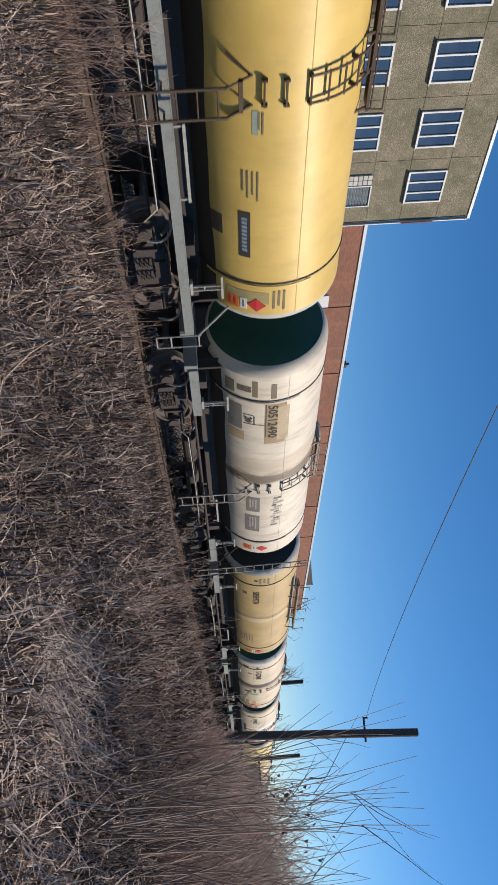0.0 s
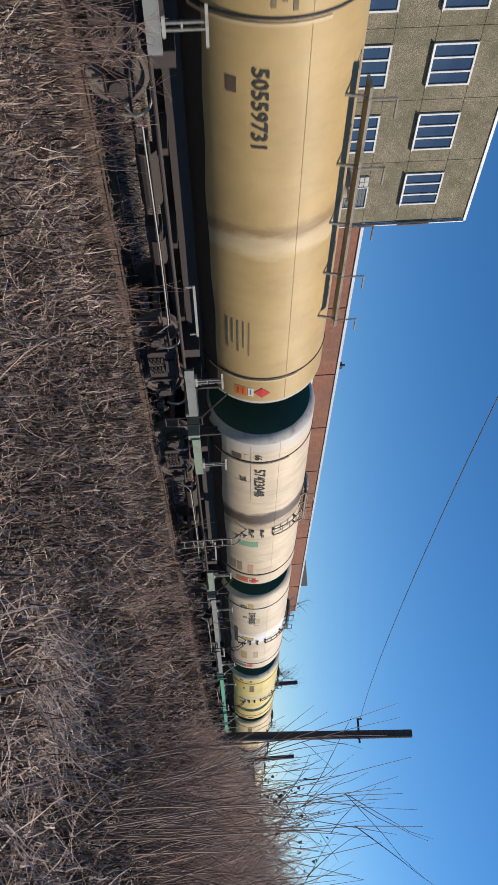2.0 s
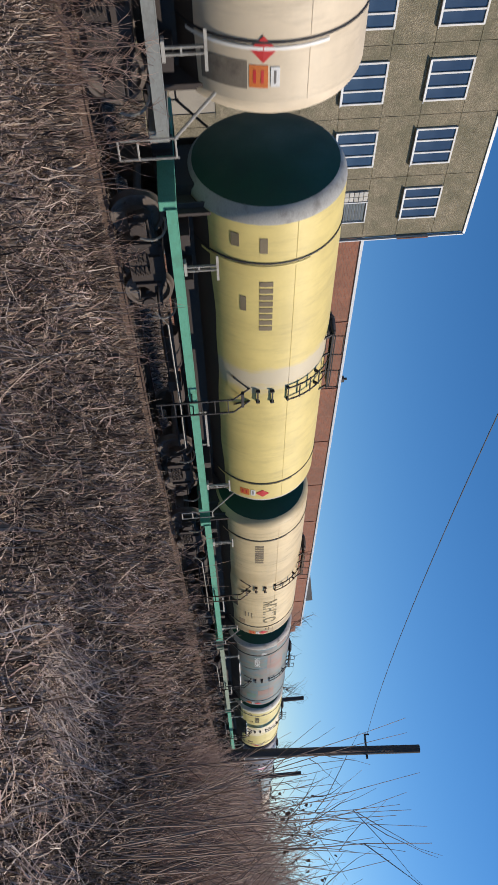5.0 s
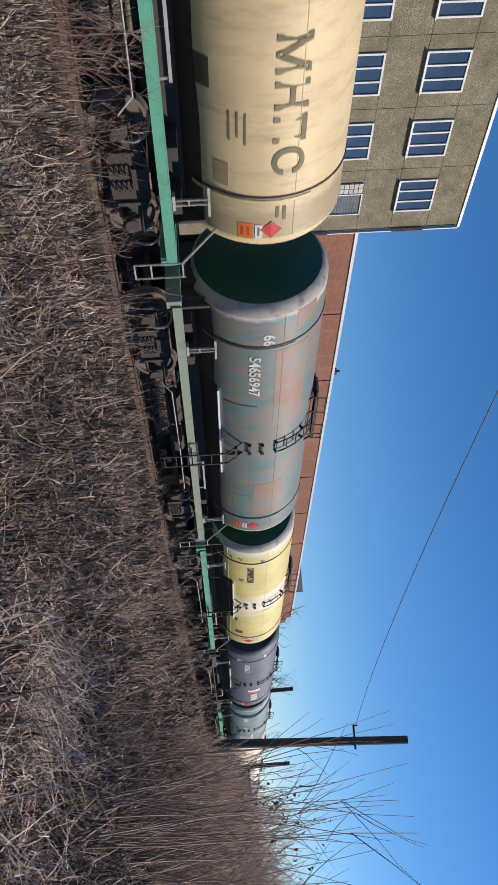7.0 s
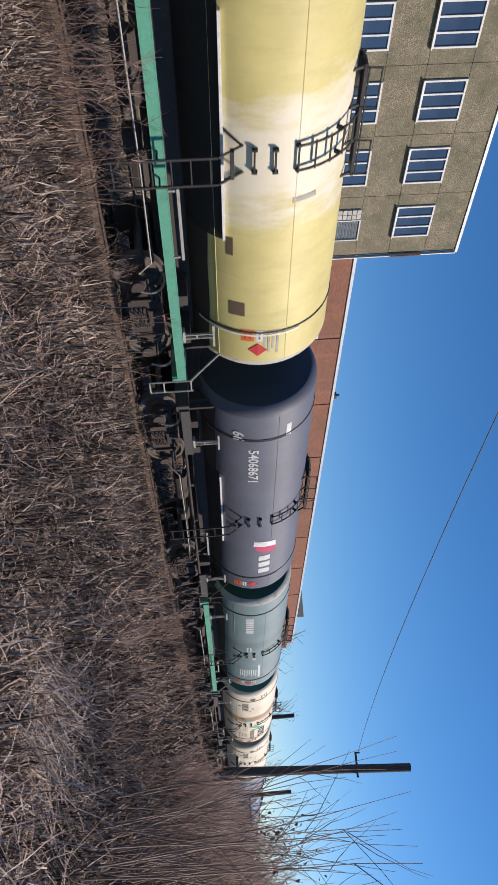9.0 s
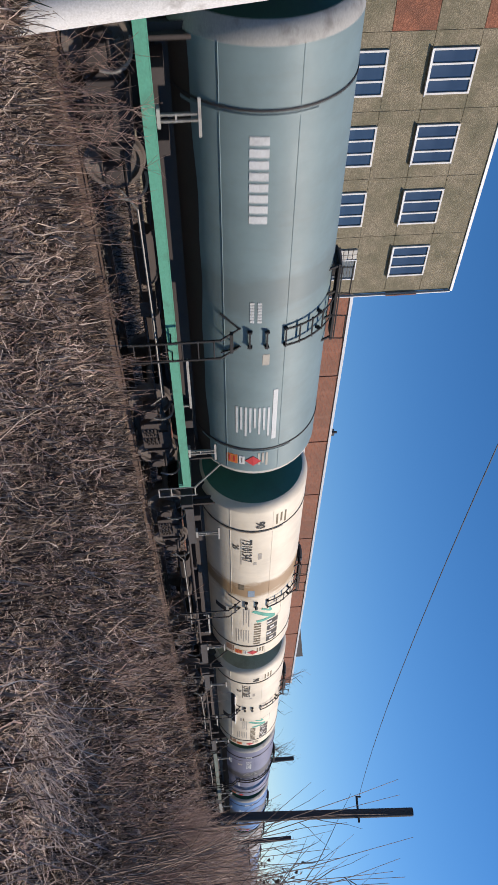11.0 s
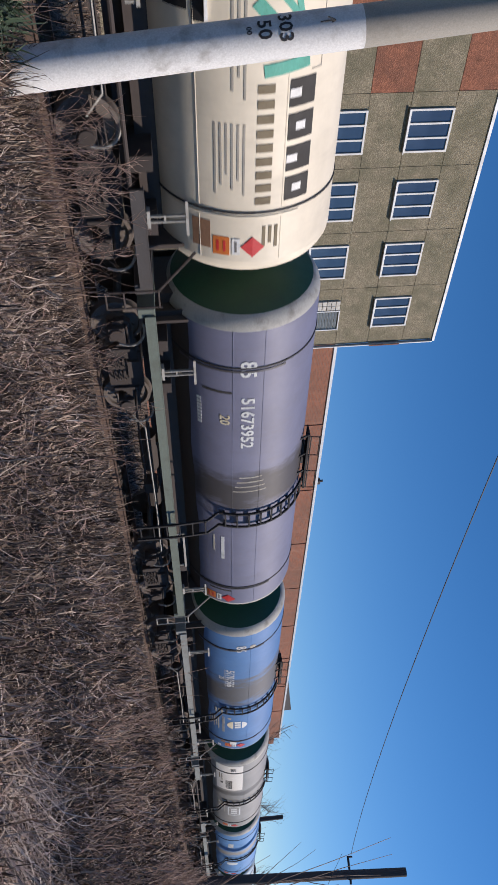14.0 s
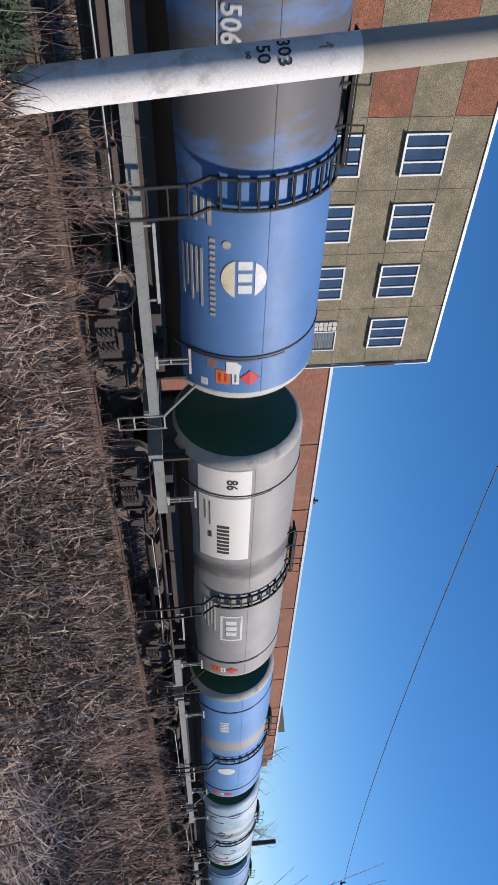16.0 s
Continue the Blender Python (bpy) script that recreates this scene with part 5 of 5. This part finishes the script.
def tubes(lines, sides=3):
    """Tapered twigs from polylines of (points, radius at foot, radius at tip)."""
    V, Q, at = [], [], 0
    ang = np.arange(sides) * math.tau / sides
    for pts, r0, r1 in lines:
        pts = np.asarray(pts, float)
        k = len(pts)
        d = np.gradient(pts, axis=0)
        d /= np.linalg.norm(d, axis=1)[:, None] + 1e-9
        u = np.cross(d, (0.31, 0.87, 0.4))
        u /= np.linalg.norm(u, axis=1)[:, None] + 1e-9
        w = np.cross(d, u)
        r = np.linspace(r0, r1, k)[:, None, None]
        V.append((pts[:, None] + r * (np.cos(ang)[None, :, None] * u[:, None] + np.sin(ang)[None, :, None] * w[:, None])).reshape(-1, 3))
        for i in range(k - 1):
            for j in range(sides):
                jj = (j + 1) % sides
                Q.append((at + i * sides + j, at + i * sides + jj, at + (i + 1) * sides + jj, at + (i + 1) * sides + j))
        at += k * sides
    return np.concatenate(V), np.array(Q)


def wander(start, way, length, steps=5, kink=0.12, lift=0.0):
    pts, p, d = [np.array(start, float)], np.array(start, float), np.array(way, float)
    for _ in range(steps):
        d = d + RNG.normal(0, kink, 3) + (0, 0, lift)
        d /= np.linalg.norm(d)
        p = p + d * length / steps
        pts.append(p)
    return pts


def shrub_lines(x, y, height, stems, spread, twigs, r=0.008, lift=0.04, z=None):
    """A bare shrub: stems fanning from one foot, side twigs on each, and twiglets on those."""
    lines = []
    foot = np.array((x, y, float(ground_height(np.array(x), np.array(y))) - 0.05 if z is None else z))
    for _ in range(stems):
        a, s = RNG.uniform(0, math.tau), RNG.uniform(0.1, 1) * spread
        h = height * RNG.uniform(0.6, 1.0)
        main = wander(foot + (RNG.normal(0, 0.06), RNG.normal(0, 0.06), 0), (math.cos(a) * s, math.sin(a) * s, 1), h, 6, 0.07, lift)
        lines.append((main, r * RNG.uniform(0.7, 1.2), r * 0.25))
        for _ in range(twigs):
            i = RNG.integers(2, 6)
            b = RNG.uniform(0, math.tau)
            tw = wander(main[i], (math.cos(b) * 0.8, math.sin(b) * 0.8, 0.8), h * RNG.uniform(0.12, 0.34), 4, 0.11, lift)
            lines.append((tw, r * 0.5, r * 0.15))
            if twigs > 2:
                b = RNG.uniform(0, math.tau)
                lines.append((wander(tw[2], (math.cos(b), math.sin(b), 0.8), h * RNG.uniform(0.06, 0.18), 3, 0.2), r * 0.3, r * 0.12))
    return lines


M_GRASS = stem_stuff("dry_grass", (0.0483, 0.0322, 0.0242), (0.196, 0.132, 0.092), (0.414, 0.297, 0.212), (0.069, 0.0471, 0.0356), (0.667, 0.529, 0.408), (0.132, 0.092, 0.0644), (0.0414, 0.0287, 0.023))
M_STRAW = stem_stuff("pale_straw", (0.484, 0.385, 0.308), (0.352, 0.253, 0.198), (0.638, 0.539, 0.451))
M_TWIG = stem_stuff("dark_twigs", (0.15, 0.104, 0.085), (0.25, 0.177, 0.142), (0.37, 0.275, 0.22), (0.2, 0.135, 0.11))
M_THICKET = stem_stuff("thicket_twigs", (0.48, 0.336, 0.276), (0.288, 0.198, 0.168), (0.66, 0.504, 0.42), (0.204, 0.138, 0.118), (0.552, 0.408, 0.336))
M_REDTWIG = stem_stuff("reddish_twigs", (0.36, 0.234, 0.186), (0.252, 0.168, 0.138), (0.504, 0.372, 0.3), (0.156, 0.108, 0.09))
M_GREEN = stem_stuff("evergreen", (0.03, 0.055, 0.025), (0.05, 0.08, 0.035), (0.04, 0.06, 0.04))


def build_grass():
    # matted turf: short broken blades, crossing every way
    n = 125000
    x, y = verge_points(n, 3.6, 75.0, 0.8)
    r = np.hypot(x, y - EYE.y)
    clump = 0.5 + 0.5 * np.sin(x * 2.1 + 1.7 * np.sin(y * 1.3)) * np.sin(y * 2.6 + x * 0.7)
    low = 1 - 0.45 * np.clip((y + 5.2) / 1.6, 0, 1)
    heading = RNG.uniform(0, math.tau, n)
    lean = np.radians(np.where(RNG.random(n) < 0.65, RNG.uniform(60, 125, n), RNG.uniform(0, 60, n)))
    v, q = blades(x, y, RNG.uniform(0.0, 0.24, n) * (0.3 + clump) * low, heading, lean, RNG.uniform(0.09, 0.34, n) * (0.7 + 0.6 * clump) * np.clip(0.75 + r / 50, 0, 1.6), np.maximum(0.012, r * 0.0021) * RNG.uniform(0.5, 1.4, n), np.radians(RNG.uniform(-110, 110, n)), 0.9)
    quads_object("dry_grass", v, q, M_GRASS, "matted dead brown winter grass on the verge", "grass")
    # the same turf behind and beside the camera
    n = 42000
    x, y = RNG.uniform(-16, 22, n), RNG.uniform(-19, -2.2, n)
    v, q = blades(x, y, RNG.uniform(0.0, 0.2, n), RNG.uniform(0, math.tau, n), np.radians(RNG.uniform(20, 110, n)), RNG.uniform(0.1, 0.32, n), RNG.uniform(0.008, 0.02, n), np.radians(RNG.uniform(-80, 100, n)), 0.8)
    quads_object("dry_grass", v, q, M_GRASS, "matted dead brown winter grass on the verge", "grass")
    # rough grass in the yard behind the track
    n = 26000
    x, y = RNG.uniform(-4, 62, n), 2.3 + 11.0 * RNG.random(n) ** 1.6
    v, q = blades(x, y, RNG.uniform(0.0, 0.15, n), RNG.uniform(0, math.tau, n), np.radians(RNG.uniform(10, 100, n)), RNG.uniform(0.15, 0.5, n), RNG.uniform(0.015, 0.04, n), np.radians(RNG.uniform(-60, 90, n)), 0.7)
    quads_object("yard_grass", v, q, M_GRASS, "rough dead grass in the yard behind the track", "grass")
    # tufts that stand along the ballast
    n = 9000
    k = RNG.integers(0, 130, n)
    tx, ty, th = RNG.uniform(1.5, 34, 130)[k], RNG.uniform(-3.5, -2.5, 130)[k], RNG.uniform(0.4, 1.0, 130)[k]
    v, q = blades(tx + RNG.normal(0, 0.13, n), ty + RNG.normal(0, 0.1, n), np.zeros(n), RNG.uniform(0, math.tau, n), np.radians(RNG.uniform(0, 55, n)), th * RNG.uniform(0.35, 0.85, n), RNG.uniform(0.009, 0.018, n), np.radians(RNG.uniform(0, 70, n)), 0.25)
    quads_object("grass_tufts", v, q, M_GRASS, "stiff brown grass tufts along the ballast edge", "grass")
    # long bent stalks that lie across it, and the palest of them on top
    for n, near, low_len, high_len, mat, name, lab in ((9000, 3.6, 0.2, 0.6, M_REDTWIG, "fallen_stalks", "tangled brown stalks fallen over the verge"), (6500, 3.8, 0.2, 0.7, M_STRAW, "straw", "long bleached grass stalks fallen over the verge")):
        x, y = verge_points(n, near, 40.0)
        r = np.hypot(x, y - EYE.y)
        low = 1 - 0.6 * np.clip((y + 5.2) / 1.6, 0, 1)
        v, q = blades(x, y, RNG.uniform(0.05, 0.32, n) * low, np.where(RNG.random(n) < 0.5, np.radians(RNG.normal(-58, 40, n)), RNG.uniform(0, math.tau, n)), np.radians(RNG.uniform(45, 115, n)), RNG.uniform(low_len, high_len, n) * low, np.maximum(0.01, r * 0.0017) * RNG.uniform(0.5, 1.3, n), np.radians(RNG.uniform(-60, 80, n)), 0.45, 5)
        quads_object(name, v, q, mat, lab, "grass")
    # a bleached heap of reeds close to the camera
    n = 420
    a = np.radians(RNG.normal(16.5, 3.4, n))
    d = RNG.normal(5.7, 0.55, n)
    v, q = blades(d * np.cos(a), EYE.y + d * np.sin(a), RNG.uniform(0.05, 0.38, n), np.radians(RNG.normal(-58, 28, n)), np.radians(RNG.uniform(48, 95, n)), RNG.uniform(0.25, 0.8, n), RNG.uniform(0.006, 0.013, n), np.radians(RNG.uniform(-30, 40, n)), 0.25, 5)
    quads_object("reed_heap", v, q, M_STRAW, "flattened heap of bleached reed stalks", "reeds")


def build_shrubs():
    # saplings and brambles in front of the far end of the train
    spots = [(RNG.uniform(-1, 9), RNG.uniform(7.5, 12), RNG.uniform(2.7, 4.1), 0.3, 0.014) for _ in range(30)]
    spots += [(RNG.uniform(8, 26), RNG.uniform(7, 13), RNG.uniform(1.0, 2.0), 0.6, 0.009) for _ in range(14)]
    for deg, d, h, spread, r in spots:
        a = radians(deg)
        v, q = tubes(shrub_lines(d * math.cos(a), EYE.y + d * math.sin(a), h, 3, spread * 0.8, 2, r * 0.8, 0.01))
        quads_object("sapling", v, q, M_TWIG if h > 2.1 else M_REDTWIG, "bare dark sapling rising out of the dead grass", "sapling", kind="")["group"] = "saplings on the verge"
    lines = []
    for _ in range(115):
        deg, d = RNG.uniform(-4, 6.5), RNG.uniform(11, 20)
        a = radians(deg)
        top = EYE.z + d * math.tan(radians(np.interp(deg, (-4, 4.0, 5.5, 6.5), (5.4, 4.6, 3.0, 1.8))))
        lines += shrub_lines(d * math.cos(a), EYE.y + d * math.sin(a), top * RNG.uniform(0.5, 1.12), 5, 0.5, 6, 0.0125, 0.0)
    for _ in range(80):
        deg, d = RNG.uniform(4.5, 11.0), RNG.uniform(14, 28)
        a = radians(deg)
        top = EYE.z + d * math.tan(radians(np.interp(deg, (4.5, 6.5, 10.0), (3.6, 1.7, 0.5))))
        lines += shrub_lines(d * math.cos(a), EYE.y + d * math.sin(a), top * RNG.uniform(0.6, 1.0), 5, 0.5, 5, 0.0125, 0.0)
    for _ in range(110):
        deg, d = RNG.uniform(-1, 9.5), RNG.uniform(18, 34)
        a = radians(deg)
        top = EYE.z + d * math.tan(radians(np.interp(deg, (-1, 5.0, 7.0, 9.5), (4.8, 4.0, 2.2, 0.9))))
        lines += shrub_lines(d * math.cos(a), EYE.y + d * math.sin(a), top * RNG.uniform(0.75, 1.05), 6, 0.4, 5, 0.016, 0.0)
    v, q = tubes(lines)
    quads_object("thicket", v, q, M_THICKET, "dense leafless thicket of dark brown twigs", "thicket")
    lines = []
    for _ in range(95):
        a, d = radians(RNG.uniform(6, 30)), RNG.uniform(8, 26)
        if EYE.y + d * math.sin(a) < -3.4:
            lines += shrub_lines(d * math.cos(a), EYE.y + d * math.sin(a), RNG.uniform(0.5, 1.25) * (1.2 - 0.02 * math.degrees(a)), 5, 0.8, 3, 0.0085)
    for _ in range(60):
        lines += shrub_lines(RNG.uniform(20, 60), RNG.uniform(-4.6, -3.0), RNG.uniform(0.5, 1.5), 5, 0.7, 3, 0.01)
    v, q = tubes(lines)
    quads_object("brambles", v, q, M_REDTWIG, "low tangle of reddish bare brambles", "brambles")
    # weeds that stand against the wagons along the edge of the ballast
    lines = []
    for x0, count, h in ((4.6, 12, 1.5), (5.3, 9, 1.3), (6.4, 5, 1.6), (7.6, 9, 1.2), (9.2, 12, 1.3), (10.3, 8, 1.1), (12.5, 8, 0.9), (3.0, 9, 1.3), (4.0, 7, 1.2), (15.5, 8, 0.9), (19.0, 8, 0.9)):
        for _ in range(count):
            lines += shrub_lines(x0 + RNG.normal(0, 0.3), -3.15 + RNG.normal(0, 0.15), h * RNG.uniform(0.5, 1.15), 2, 0.35, 1, 0.008)
    for _ in range(70):
        lines += shrub_lines(RNG.uniform(2.6, 7.5), RNG.uniform(-3.3, -2.6), RNG.uniform(0.35, 0.9), 3, 0.6, 2, 0.007)
    for x0, y0, h in ((6.1, -3.1, 1.5), (4.75, -3.2, 1.75), (5.2, -3.0, 1.5), (4.3, -3.1, 1.5), (7.9, -3.1, 1.0)):
        lines += shrub_lines(x0, y0, h, 8, 0.45, 7, 0.008, 0.0)
    v, q = tubes(lines)
    quads_object("weeds", v, q, M_REDTWIG, "dry weed stems and a small bare bush at the ballast edge", "weeds")
    # the last dark leaves that cling to the saplings
    n = 130
    k = RNG.integers(0, 16, n)
    a, d, h = np.radians(RNG.uniform(1.5, 6.5, 16))[k], RNG.uniform(8.5, 10, 16)[k], RNG.uniform(1.7, 2.2, 16)[k]
    v, q = blades(d * np.cos(a) + RNG.normal(0, 0.13, n), EYE.y + d * np.sin(a) + RNG.normal(0, 0.13, n), h + RNG.normal(0, 0.16, n), RNG.uniform(0, math.tau, n), np.radians(RNG.uniform(40, 140, n)), RNG.uniform(0.03, 0.06, n), RNG.uniform(0.02, 0.035, n), np.radians(RNG.uniform(0, 60, n)))
    quads_object("withered_leaves", v, q, M_TWIG, "withered dark leaves clinging to the twigs", "leaves")
    # an evergreen tuft at the foot of the pole
    n = 1500
    c = RNG.integers(0, 7, n)
    cx, cy = RNG.normal(2.1, 0.5, 7)[c], RNG.normal(-4.6, 0.5, 7)[c]
    v, q = blades(cx + RNG.normal(0, 0.14, n), cy + RNG.normal(0, 0.14, n), RNG.uniform(0, 0.5, n), RNG.uniform(0, math.tau, n), np.radians(RNG.uniform(10, 80, n)), RNG.uniform(0.1, 0.3, n), RNG.uniform(0.012, 0.022, n), np.radians(RNG.uniform(0, 60, n)))
    quads_object("evergreen_tuft", v, q, M_GREEN, "dark evergreen undergrowth at the foot of the pole", "undergrowth")


def build_tree(x, y, height, r):
    """A bare birch-like tree: a tapered trunk with limbs, and a fine crown of twigs."""
    tree = thing("bare_tree", "small leafless tree beyond the track", "tree", pose(x, y, -0.3))
    trunk = wander((0, 0, 0), (0, 0, 1), height, 9, 0.05, 0.1)
    lines, fine = [(trunk, r, r * 0.15)], []
    for i in range(3, 9):
        for _ in range(3):
            a = RNG.uniform(0, math.tau)
            limb = wander(trunk[i], (math.cos(a) * 0.7, math.sin(a) * 0.7, 0.9), height * RNG.uniform(0.18, 0.36), 5, 0.12, 0.05)
            lines.append((limb, r * 0.35, r * 0.1))
            for k in range(7):
                b = RNG.uniform(0, math.tau)
                tw = wander(limb[1 + k % 5], (math.cos(b), math.sin(b), 1.0), height * RNG.uniform(0.06, 0.16), 3, 0.15)
                fine.append((tw, r * 0.14, r * 0.05))
    for name, ls in (("trunk", lines), ("crown", fine)):
        v, q = tubes(ls, 5 if name == "trunk" else 3)
        me = bpy.data.meshes.new(name)
        me.from_pydata(v.tolist(), [], q.tolist())
        part(name, me, M_TWIG, tree)


build_grass()
build_shrubs()
for tx, ty, th in ((58, 7.5, 7.2), (63, 8.5, 6.2), (72, 7.0, 6.8), (95, 12, 9), (104, 7, 8)):
    build_tree(tx, ty, th, 0.09)


# ---- what moves ----
def travelled(t):
    """Metres that the train has rolled by t seconds: about 38 km/h, easing a little."""
    return 10.70 * t if t < 8 else 85.6 + 10.53 * (t - 8)


# how far each wagon stands off an even spacing
SLACK = (0.05, 0.22, 0.47, 0.47, 0.4, 0.7, 0.58, 0.72, 0.5, 0.55, 0.22, 0.17, 0.32, -0.18, -0.1, 0.18, 0.2, 0.2, 0.2, 0.2)


def motions():
    times = [i * 0.5 for i in range(33)]
    for i, w in enumerate(WAGONS):
        start = 5.35 + SLACK[i] + 12.02 * (i - 3) + travelled(3.5)
        walk(w, [(t, pose(start - travelled(t), 0, 0)) for t in times])
    fine = [i / 30 for i in range(481)]
    for ws, x in WHEELSETS:
        walk(ws, [(t, pose(x, 0, 0.475, 0, -math.degrees(travelled(t) / 0.475), 0)) for t in fine])


motions()
